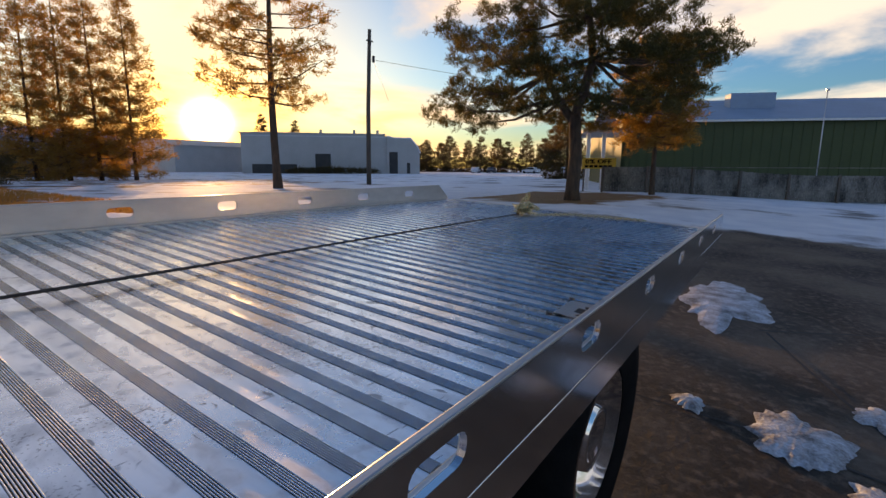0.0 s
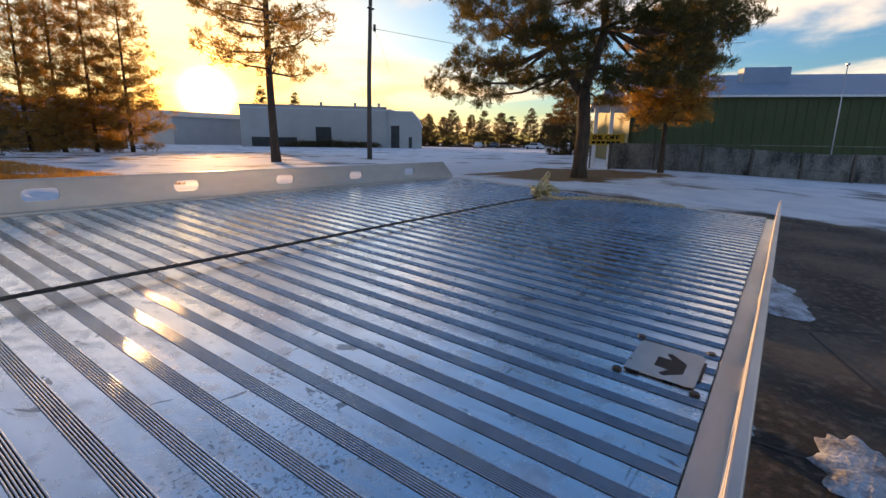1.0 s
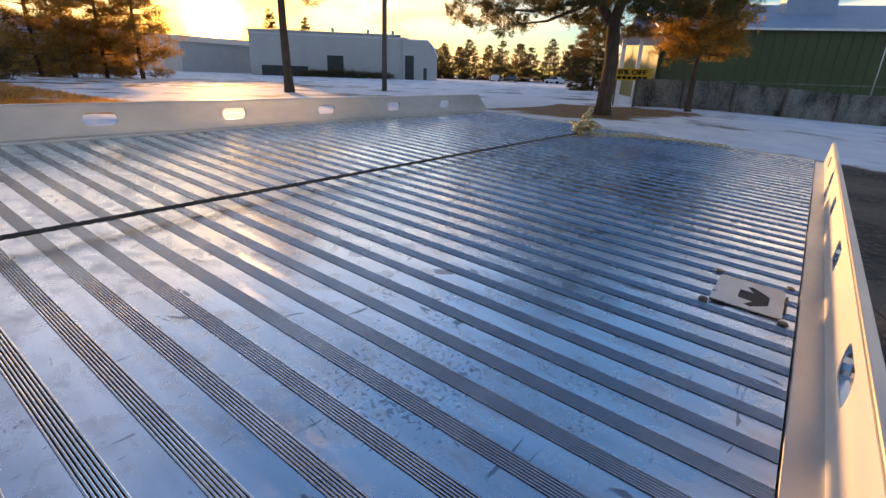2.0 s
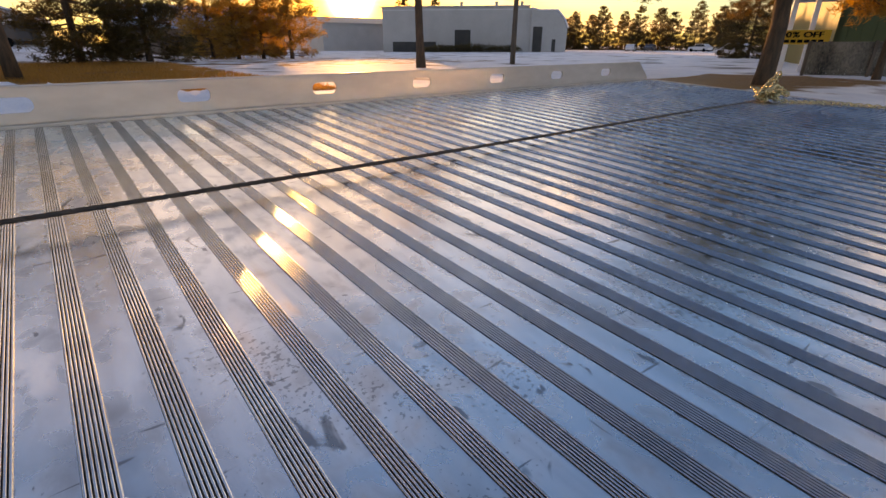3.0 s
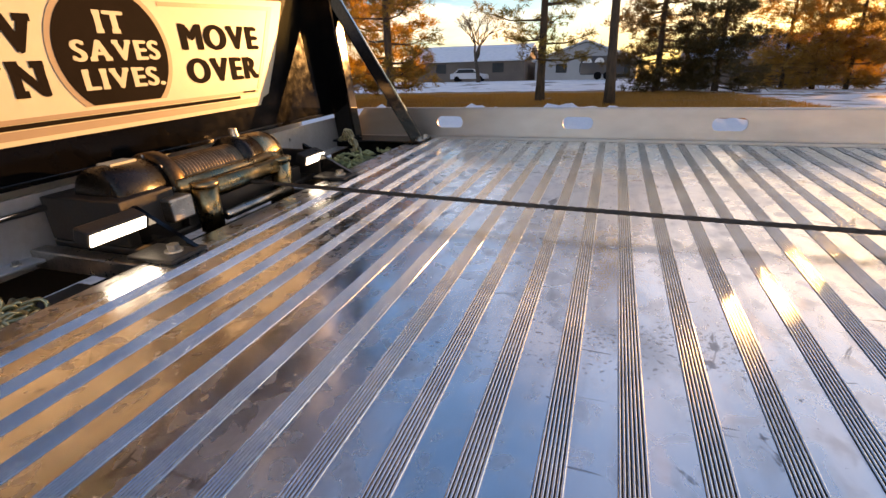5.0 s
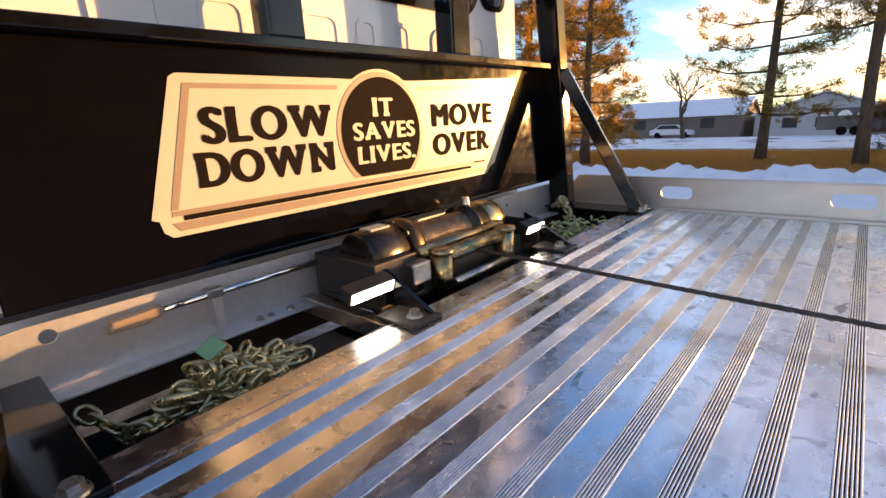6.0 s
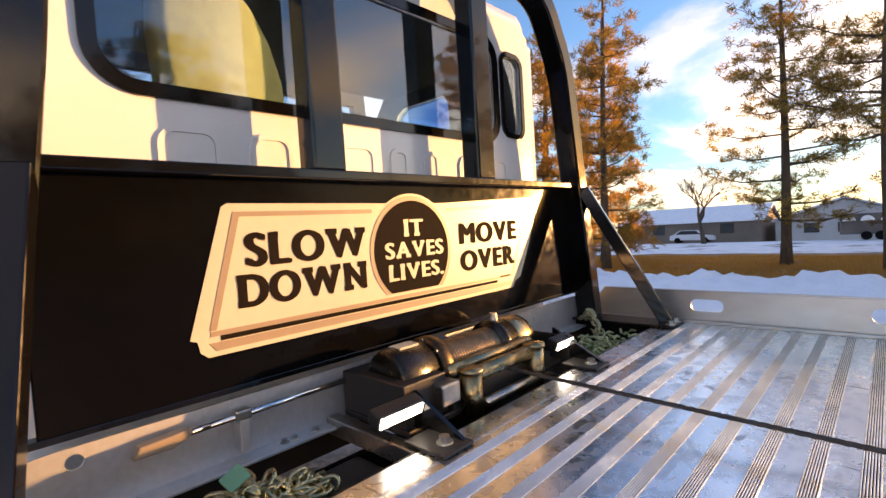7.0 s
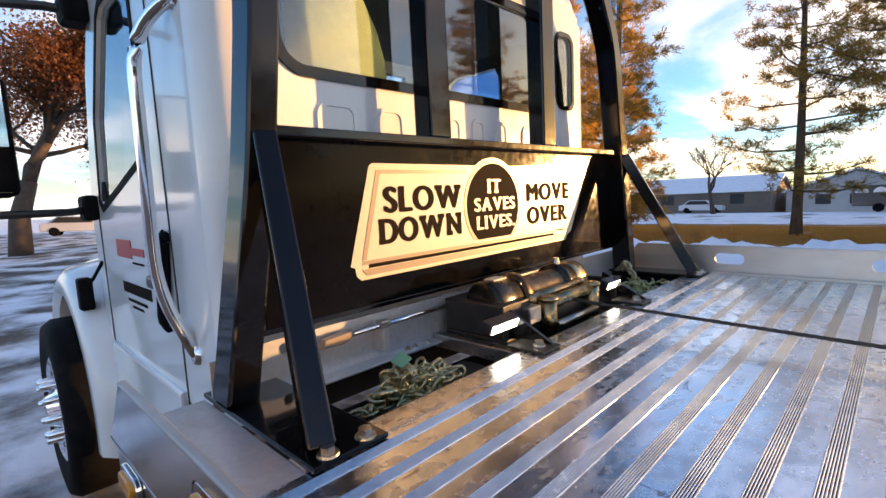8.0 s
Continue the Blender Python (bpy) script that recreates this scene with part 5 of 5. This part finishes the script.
pine("pine_tree", "open pine with level limbs on the lawn", -2.95, 26.9, 15.5, 0.14, 0.28, 53, density=1.8, trunk_r=0.23, clump=0.40, blades=22, material=M_LAWN_NEEDLE)
pine("pine_tree", "tall pine with a bare lower trunk on the lawn", 0.62, 23.8, 16.0, 0.32, 0.26, 55, density=1.8, trunk_r=0.23, clump=0.40, blades=22, material=M_LAWN_NEEDLE)
pine("pine_tree", "bushy pine beside the cab", -14.0, 24.5, 15.0, 0.06, 0.22, 57, density=1.2, trunk_r=0.27, clump=0.65)
pine("pine_tree", "bushy pine beside the cab", -12.6, 29.0, 15.5, 0.06, 0.22, 58, density=1.2, trunk_r=0.27, clump=0.65)
broadleaf("bare_tree", "bare forked tree behind the lawn", -14.5, 58.0, 9.0, 0.55, 61, 0, trunk_r=0.28)
broadleaf("oak_tree", "thick oak still holding its brown leaves", -25.3, 1.5, 20.0, 0.75, 63, 150, trunk_r=0.42, stem=0.155)
broadleaf("oak_tree", "oak with brown leaves behind the parked cars", -40.0, 0.5, 15.0, 0.75, 65, 80, trunk_r=0.34, stem=0.16)
broadleaf("oak_tree", "oak with brown leaves beyond the street", -34.0, 9.0, 10.0, 0.65, 64, 80, trunk_r=0.3)


# ---- far things ----
def build_pole():
    p = thing("utility_pole", "weathered wooden utility pole with wires", "pole", (28.5, 25.6, 0.2))
    part("pole", tube([(28.5, 25.9, 0.15), (28.5, 25.8, 6), (28.5, 25.5, 11.6)], [0.19, 0.165, 0.13], 12), M_POLE, p, smooth=True)
    part("insulator", box((28.2, 28.8), (25.42, 25.58), (10.75, 10.85), 0.02), M_BLACK_STEEL, p)
    part("transformer", tube([(28.7, 25.35, 9.3), (28.7, 25.35, 9.75)], 0.1, 12), M_BLACK_STEEL, p, smooth=True)
    for a, b, sag in (((28.5, 25.5, 9.5), (60, 2, 8.2), 0.8), ((28.6, 25.3, 9.4), (29.0, 24.2, 6.5), -0.1)):
        a, b = Vector(a), Vector(b)
        part("wire", tube([a.lerp(b, i / 12) - Vector((0, 0, sag * math.sin(math.pi * i / 12))) for i in range(13)], 0.014, 4), M_BLACK_STEEL, p)


build_pole()


TURNED = Matrix.Translation((27.6, 7.2, 0)) @ Matrix.Rotation(radians(25), 4, "Z") @ Matrix.Translation((-27.6, -7.2, 0))


def build_fence():
    f = thing("board_fence", "tall fence of weathered grey boards", "fence", (28.6, -5, 0.1))
    rnd = random.Random(3)
    me = {}
    y = 7.4
    i = 0
    while y > -24:
        h = 1.42 + rnd.uniform(-0.02, 0.02)
        z = ground_z(28.6, y) - 0.02
        key = round(h, 2)
        if key not in me:
            bm = box((-0.012, 0.012), (-0.066, 0.066), (0.05, h), 0.003)
            m = bpy.data.meshes.new("board")
            bm.to_mesh(m)
            bm.free()
            m.materials.append(M_FENCE)
            me[key] = m
        o = new("board", me[key])
        o.parent = f
        o.location = Vector((28.6 + rnd.uniform(-0.008, 0.008), y, z)) - BASE[f]
        if i % 17 == 0:
            part("post", box((28.48, 28.58), (y - 0.06, y + 0.06), (z - 0.1, z + h + 0.05), 0.01), M_POLE, f)
        y -= 0.138
        i += 1
    for z in (0.40, 1.15):
        part("rail", box((28.5, 28.585), (-24, 7.4), (z, z + 0.09), 0.005), M_FENCE, f)
    part("cap_rail", box((28.55, 28.65), (-24, 7.45), (1.62, 1.655), 0.005), M_FENCE, f)
    f.matrix_world = TURNED @ f.matrix_world


build_fence()


def build_green_building():
    b = thing("green_building", "long dark green metal building with a pale blue-grey roof", "building", (50, -10, 0))
    x0, x1, y0, y1 = 36.5, 54.5, -60.0, 5.1
    part("wall", box((x0, x0 + 0.3), (y0, y1), (-0.3, 4.75), 0.02), M_GREEN, b)
    part("wall", box((x0, x1), (y1 - 0.3, y1 - 0.001), (-0.3, 4.74), 0.02), M_GREEN, b)
    roof = part("roof", outline([(x0 - 0.35, 4.70), (x0 - 0.35, 4.86), (45.5, 7.25), (x1 + 0.4, 4.86), (x1 + 0.4, 4.70), (45.5, 7.1)], y1 - y0 + 0.6, "y", y0 - 0.3), M_ROOF, b)
    part("gutter", box((x0 - 0.46, x0 - 0.36), (y0, y1 + 0.2), (4.68, 4.83), 0.02), M_ALU_DULL, roof)
    part("vent", box((41.0, 42.2), (-6.4, -3.3), (5.9, 7.2), 0.04), M_ROOF, roof)
    for i in range(60):
        part("rib", box((x0 - 0.025, x0 - 0.001), (y1 - 0.6 - i * 0.6, y1 - 0.55 - i * 0.6), (0.0, 4.68)), M_GREEN, b)
    for y in (6.9, 7.8):
        part("column", box((31.5, 31.75), (y, y + 0.22), (0.1, 3.7), 0.02), M_WHITE, b)
    part("porch_roof", box((31.2, 36.4), (5.4, 8.3), (3.7, 3.95), 0.03), M_BARN, b)
    mast = thing("light_mast", "thin metal mast with a lamp beside the fence", "pole", (30.2, -4.1, 0))
    part("pole", tube([(30.2, -4.1, -0.3), (30.2, -4.1, 5.75)], [0.035, 0.025], 8), M_ALU_DULL, mast, smooth=True)
    part("lamp_head", box((30.12, 30.32), (-4.18, -4.02), (5.7, 5.82), 0.02), M_ALU_DULL, mast)
    s = thing("banner", "yellow sale banner with black lettering on posts", "sign", (29.3, 7.5, 0.2))
    part("board", box((29.25, 29.3), (6.6, 8.45), (1.55, 2.15), 0.01), M_YELLOW, s)
    part("post", box((29.3, 29.38), (6.7, 6.78), (0.2, 1.6), 0.01), M_POLE, s)
    part("post", box((29.3, 29.38), (8.3, 8.38), (0.2, 1.6), 0.01), M_POLE, s)
    bm_flip = lettering("0% OFF", 0.0, 1.45, 1.84, 2.08, 0.0, M_INK, s, slab=False)
    bm_flip.matrix_local = Matrix.Translation(Vector((29.24, 8.3, 0)) - Vector(BASE[s])) @ Matrix.Rotation(math.pi, 4, "Z") @ Matrix.Translation(BASE[s])
    for i in range(6):
        part("lettering_bar", box((29.243, 29.249), (6.82 + i * 0.26, 7.02 + i * 0.26), (1.62, 1.75)), M_INK, s)
    for ob in (b, mast, s):
        ob.matrix_world = TURNED @ ob.matrix_world


build_green_building()


def shed(name, label, x0, x1, y0, y1, h, ridge, wall, roof, turn=0.0, along="x", windows=()):
    b = thing(name, label, "building", ((x0 + x1) / 2, (y0 + y1) / 2, ground_z((x0 + x1) / 2, y0)))
    g = ground_z((x0 + x1) / 2, y0) - 0.1
    z0, h, ridge = g - 0.8, h + g, ridge + g
    windows = [(x, y, z + g, w, hh, face) for x, y, z, w, hh, face in windows]
    if along == "x":
        ym = (y0 + y1) / 2
        part("wall", outline([(y0, z0), (y1, z0), (y1, h), (ym, ridge - 0.1), (y0, h)], x1 - x0, "x", x0), wall, b)
        part("roof", outline([(y0 - 0.4, h - 0.1), (ym, ridge), (y1 + 0.4, h - 0.1), (y1 + 0.4, h + 0.08), (ym, ridge + 0.2), (y0 - 0.4, h + 0.08)], x1 - x0 + 0.8, "x", x0 - 0.4), roof, b)
    else:
        xm = (x0 + x1) / 2
        part("wall", outline([(x0, z0), (x1, z0), (x1, h), (xm, ridge - 0.1), (x0, h)], y1 - y0, "y", y0), wall, b)
        part("roof", outline([(x0 - 0.4, h - 0.1), (xm, ridge), (x1 + 0.4, h - 0.1), (x1 + 0.4, h + 0.08), (xm, ridge + 0.2), (x0 - 0.4, h + 0.08)], y1 - y0 + 0.8, "y", y0 - 0.4), roof, b)
    for x, y, z, w, hh, face in windows:
        if face == "y":
            part("window", box((x - w / 2, x + w / 2), (y0 - 0.06, y0 + 0.02), (z, z + hh), 0.01), M_DARKWALL, b)
        else:
            part("window", box((x0 - 0.06, x0 + 0.02), (y - w / 2, y + w / 2), (z, z + hh), 0.01), M_DARKWALL, b)
    return b


def build_barn():
    b = thing("warehouse", "long pale metal warehouse with stepped parapet end", "building")
    b.matrix_world = Matrix.Translation((75.5, 74.2, 0.0)) @ Matrix.Rotation(radians(-45), 4, "Z")
    front = [(-24.0, -0.5), (5.9, -0.5), (5.9, 8.2), (4.6, 8.45), (-24.0, 8.45)]
    part("wall", outline(front, 0.3, "y", 0.0), M_BARN, b)
    part("wall", box((-24.0, -23.7), (0.31, 20), (-0.5, 8.4)), M_BARN, b)
    part("wall", box((-23.69, 5.9), (19.7, 20), (-0.5, 8.4)), M_BARN, b)
    roof = part("roof", box((-24.3, 5.6), (-0.25, 20.2), (8.46, 8.72), 0.03), M_BARN, b)
    wing = [(5.92, -0.5), (13.0, -0.5), (13.0, 4.7), (12.2, 6.3), (10.9, 7.75), (7.4, 7.75), (5.92, 8.15)]
    part("wing", outline(wing, 19, "y", -0.35), M_BARN, b)
    part("wing_roof", outline([(5.95, 8.16), (7.4, 7.77), (10.92, 7.77), (12.25, 6.33), (13.05, 4.72), (13.25, 4.72), (12.45, 6.45), (11.0, 7.97), (7.4, 7.97), (5.95, 8.36)], 19.6, "y", -0.6), M_SNOW, b)
    for i in range(37):
        part("panel_seam", box((-23.5 + i * 0.8, -23.44 + i * 0.8), (-0.03, 0.0), (0.0, 8.2)), M_BARN, b)
    for x0, x1, z0, z1, y in ((-9.2, -6.0, 0.2, 4.4, 0.0), (6.4, 8.2, 0.2, 4.9, -0.35), (10.2, 10.9, 0.3, 2.6, -0.35), (-22, -13, 0.0, 2.2, 0.0)):
        part("door", box((x0, x1), (y - 0.08, y - 0.002), (z0, z1), 0.01), M_DARKWALL, b)
    part("eave_band", box((-23.9, 5.8), (-0.06, -0.031), (7.95, 8.1)), M_ALU_DULL, b)
    for x in (-8.0, -1.0, 4.0):
        part("roof_vent", tube([(x, 1.5, 8.7), (x, 1.5, 9.5)], [0.25, 0.32], 8), M_BARN, roof)
    rnd = random.Random(77)
    verts, faces = [], []
    for k in range(170):
        q = b.matrix_world @ Vector((rnd.uniform(-15, 4), rnd.uniform(-4.0, -2.0), 0))
        for _ in range(5):
            o = Vector((q.x + rnd.gauss(0, 0.4), q.y + rnd.gauss(0, 0.4), ground_z(q.x, q.y) + rnd.uniform(0.2, 1.7) * (0.6 + 0.4 * noise.noise(q * 0.3))))
            needle_clump(verts, faces, o, Vector((0, 0, 1)), rnd.uniform(0.5, 0.9), rnd, 10)
    me = bpy.data.meshes.new("brush")
    me.from_pydata([tuple(v) for v in verts], [], faces)
    me.materials.append(M_SPRUCE)
    tagged(new("brush", me), "low dark brush along the foot of the warehouse", "shrubs", kind="stuff")
    shed("long_shed", "long low metal building, low sun above its roof", 58, 95, 118, 150, 6.5, 8.5, M_BARN, M_BARN)


build_barn()
shed("house", "low house with a snow-covered roof behind the lawn", -27, -10.5, 66, 78, 2.7, 4.8, M_BRICK, M_SNOW, windows=((-22, 0, 1.2, 1.5, 1.2, "y"), (-14, 0, 1.2, 1.5, 1.2, "y")))
shed("house", "pale gabled garage across the street", -9.4, 3.2, 68, 80, 2.5, 4.7, M_BARN, M_SNOW, along="y", windows=((1.0, 0, 0.3, 3.0, 2.4, "y"), (-6.0, 0, 1.0, 1.4, 1.1, "y"), (-3.0, 0, 1.0, 1.4, 1.1, "y")))
shed("house", "dark house with a wide roof beyond the trees", 10, 30, 72, 84, 3.4, 6.2, M_BRICK, M_ROOF, windows=((16, 0, 1.2, 1.5, 1.2, "y"),))


def build_trailer():
    g = ground_z(-0.6, 60)
    t = thing("cargo_trailer", "dark enclosed cargo trailer with pale scalloped trim", "trailer", (-0.6, 60, g))
    part("body", box((-3.0, 1.6), (59, 61), (g + 0.55, g + 2.5), 0.08), M_CARDARK, t)
    for x in (-2.3, -1.0, 0.4):
        part("trim", outline(arc(x, g + 1.8, 0.5, 0, 180, 10), 0.02, "y", 58.97), M_WHITE, t)
    for x in (-1.1, -0.1):
        part("wheel", lathe(bmesh.new(), [(0.0, 0.0), (0.2, 0.0), (0.22, -0.03), (0.4, -0.03), (0.42, 0.2)], (x, 58.95, g + 0.42), 20), M_RUBBER, t, smooth=True)


build_trailer()


def car(name, label, x, y, turn, material):
    c = thing(name, label, "car", (x, y, ground_z(x, y)))
    z = ground_z(x, y)
    m = Matrix.Translation((x, y, z)) @ Matrix.Rotation(turn, 4, "Z")
    bm = outline([(-2.3, 0.35), (2.3, 0.35), (2.3, 0.75), (2.15, 0.9), (1.2, 0.98), (0.6, 1.5), (-1.2, 1.52), (-1.9, 1.0), (-2.3, 0.9)], 1.75, "y", -0.875, bevel=0.06)
    bmesh.ops.transform(bm, verts=bm.verts, matrix=m)
    part("body", bm, material, c)
    bm = outline([(-1.65, 1.02), (1.0, 1.02), (0.52, 1.43), (-1.15, 1.45)], 1.79, "y", -0.895)
    bmesh.ops.transform(bm, verts=bm.verts, matrix=m)
    part("window", bm, M_INSIDE, c)
    for a in (-1.45, 1.45):
        for b in (-0.9, 0.72):
            bm = lathe(bmesh.new(), [(0.0, 0.0), (0.33, 0.0), (0.34, 0.05), (0.34, 0.18), (0.0, 0.18)], (a, b, 0.34), 18)
            bmesh.ops.transform(bm, verts=bm.verts, matrix=m)
            part("wheel", bm, M_RUBBER, c)


car("parked_car", "pale parked van far across the snow", 106, 63.5, 0.4, M_CAR)
car("parked_car", "dark parked car far across the snow", 108, 60.0, 0.3, M_CARDARK)
car("parked_car", "pale parked car far across the snow", 112, 51, 1.4, M_CAR)
car("parked_car", "pale parked car by the roadside", 75, 29.5, 1.5, M_CAR)
car("parked_car", "pale parked car before the house", -16.5, 61, 0.1, M_CAR)
car("parked_car", "pale parked car under the oak", -46, 6.5, 1.3, M_CAR)
car("parked_car", "dark parked car under the oak", -44, 12.5, 1.3, M_CARDARK)

for i, (x, y, h, w) in enumerate(((128, 96, 9, 5), (129, 91, 8, 5), (127, 86, 10, 5), (130, 81, 8.5, 5), (126, 74, 9.5, 4), (128, 66, 8, 4), (128, 60, 9.5, 4.5), (120, 48, 11, 5), (131, 71, 9, 5), (129, 55, 8.5, 5), (131, 101, 8, 5), (60, 22, 9, 4.5), (75, 108, 13, 4), (79, 100, 11, 3.2))):
    spruce("spruce_tree", "dark far-off spruce against the evening sky", x, y, h * 1.15, w * 0.95, 70 + i)


BANK = ((-2.2, 0.0), (-1.6, 0.2), (-1.1, 0.42), (-0.7, 0.66), (-0.3, 0.88), (0.1, 1.0), (0.4, 0.9), (0.7, 0.7), (1.2, 0.35), (1.8, 0.0))


def build_snow():
    """A ploughed bank along the lawn and patches left on the concrete."""
    rnd = random.Random(6)
    bm = bmesh.new()
    n = 420
    rows = []
    for i in range(n + 1):
        x = -34 + 62 * i / n
        fade = min(max((8.0 - x) / 7.0, 0.12), 1.0)
        h = 0.62 + 0.22 * noise.noise(Vector((x * 0.7, 1.7, 0))) + 0.14 * noise.noise(Vector((x * 1.9, 4.0, 0))) + 0.12 * noise.noise(Vector((x * 4.3, 2.0, 0))) + 0.09 * noise.noise(Vector((x * 9.1, 5.0, 0)))
        y = 12.6 + 0.5 * noise.noise(Vector((x * 0.2, 9.0, 0)))
        rows.append([bm.verts.new((x, y + o, ground_z(x, y + o) - 0.01 + max(h * 0.80, 0.10) * fade * k + fade * (0.07 * rnd.random() + 0.16 * noise.noise(Vector((x * 3.1, o * 2.6, 6.0)))) * k)) for o, k in BANK])
    for a, b in zip(rows, rows[1:]):
        for j in range(len(BANK) - 1):
            bm.faces.new((a[j], b[j], b[j + 1], a[j + 1]))
    solo("snow_bank", bm, M_SNOW, "low ploughed bank of old snow along the lawn", "snow", kind="stuff", smooth=True)
    for cx, cy, rx, ry, s in ((7.75, 0.0, 1.0, 0.40, 1), (4.72, -0.66, 0.34, 0.24, 2), (6.2, -2.35, 0.36, 0.26, 3), (4.78, -0.08, 0.12, 0.10, 4), (5.35, -1.12, 0.20, 0.14, 5), (4.3, -1.0, 0.16, 0.14, 6)):
        bm = bmesh.new()
        c = bm.verts.new((cx, cy, ground_z(cx, cy) + 0.035))
        rings = []
        for q, z in ((0.5, 0.03), (0.8, 0.02), (1.0, 0.002)):
            ring = []
            for i in range(96):
                a = 2 * math.pi * i / 96
                k = q * (1 + (0.42 * noise.noise(Vector((math.cos(a) * 1.6 + s * 7, math.sin(a) * 1.6, s))) + 0.22 * noise.noise(Vector((math.cos(a) * 4, math.sin(a) * 4, s))) + 0.08 * noise.noise(Vector((math.cos(a) * 11 + s, math.sin(a) * 11, s)))) * q)
                px, py = cx + rx * k * math.cos(a), cy + ry * k * math.sin(a)
                ring.append(bm.verts.new((px, py, ground_z(px, py) + z + 0.003)))
            rings.append(ring)
        for i in range(96):
            bm.faces.new((c, rings[0][i], rings[0][(i + 1) % 96]))
            for a, b in zip(rings, rings[1:]):
                bm.faces.new((a[i], b[i], b[(i + 1) % 96], a[(i + 1) % 96]))
        bmesh.ops.recalc_face_normals(bm, faces=bm.faces[:])
        solo("snow_patch", bm, M_SLUSH, "thin melting snow patch on the concrete", "snow", kind="stuff", smooth=True)


build_snow()


def build_grass():
    """Dead grass blades over the rising lawn."""
    rnd = random.Random(17)
    verts, faces = [], []
    for _ in range(150000):
        x, y = rnd.uniform(-24, 8.5), 13.6 + 25 * rnd.random() ** 1.3
        if noise.noise(Vector((x * 0.5, y * 0.5, 3))) > 0.38:
            continue
        h = rnd.uniform(0.05, 0.13) * (1.25 + 0.8 * noise.noise(Vector((x * 0.25, y * 0.9, 8))))
        a = rnd.uniform(0, 6.283)
        o = Vector((x, y, ground_z(x, y) - 0.01))
        s = Vector((math.cos(a), math.sin(a), 0)) * rnd.uniform(0.010, 0.02)
        tip = o + Vector((rnd.gauss(0, 0.04), rnd.gauss(0, 0.04), h))
        i = len(verts)
        verts += [o - s, o + s, tip]
        faces.append((i, i + 1, i + 2))
    me = bpy.data.meshes.new("lawn_grass")
    me.from_pydata([tuple(v) for v in verts], [], faces)
    me.materials.append(M_GRASS)
    tagged(new("lawn_grass", me), "dead orange-brown lawn grass lit from behind", "grass", kind="stuff")


build_grass()


def build_joints():
    """Dark joints and cracks between the concrete slabs."""
    for pts in ([(6.86, -0.40), (7.2, -0.88), (7.6, -1.43), (9.2, -3.7)], [(6.84, -0.46), (6.1, -0.73), (5.3, -1.05), (4.2, -1.5)], [(4.66, 0.3), (4.65, -0.1), (4.67, -0.42), (4.5, -1.2)]):
        bm = bmesh.new()
        rows = []
        for a, b in zip(pts, pts[1:]):
            for k in range(8):
                f = k / 8
                x, y = a[0] + (b[0] - a[0]) * f, a[1] + (b[1] - a[1]) * f
                d = Vector((b[1] - a[1], a[0] - b[0], 0)).normalized()
                w = 0.012 + 0.008 * noise.noise(Vector((x * 4, y * 4, 2)))
                o = d * 0.02 * noise.noise(Vector((x * 3, y * 3, 7)))
                rows.append([bm.verts.new((x + o.x + d.x * w * s, y + o.y + d.y * w * s, ground_z(x, y) + 0.004)) for s in (-1, 1)])
        for p, q in zip(rows, rows[1:]):
            bm.faces.new((p[0], p[1], q[1], q[0]))
        solo("slab_joint", bm, M_INSIDE, "dark joint between worn concrete slabs", "joint", kind="structure")


build_joints()
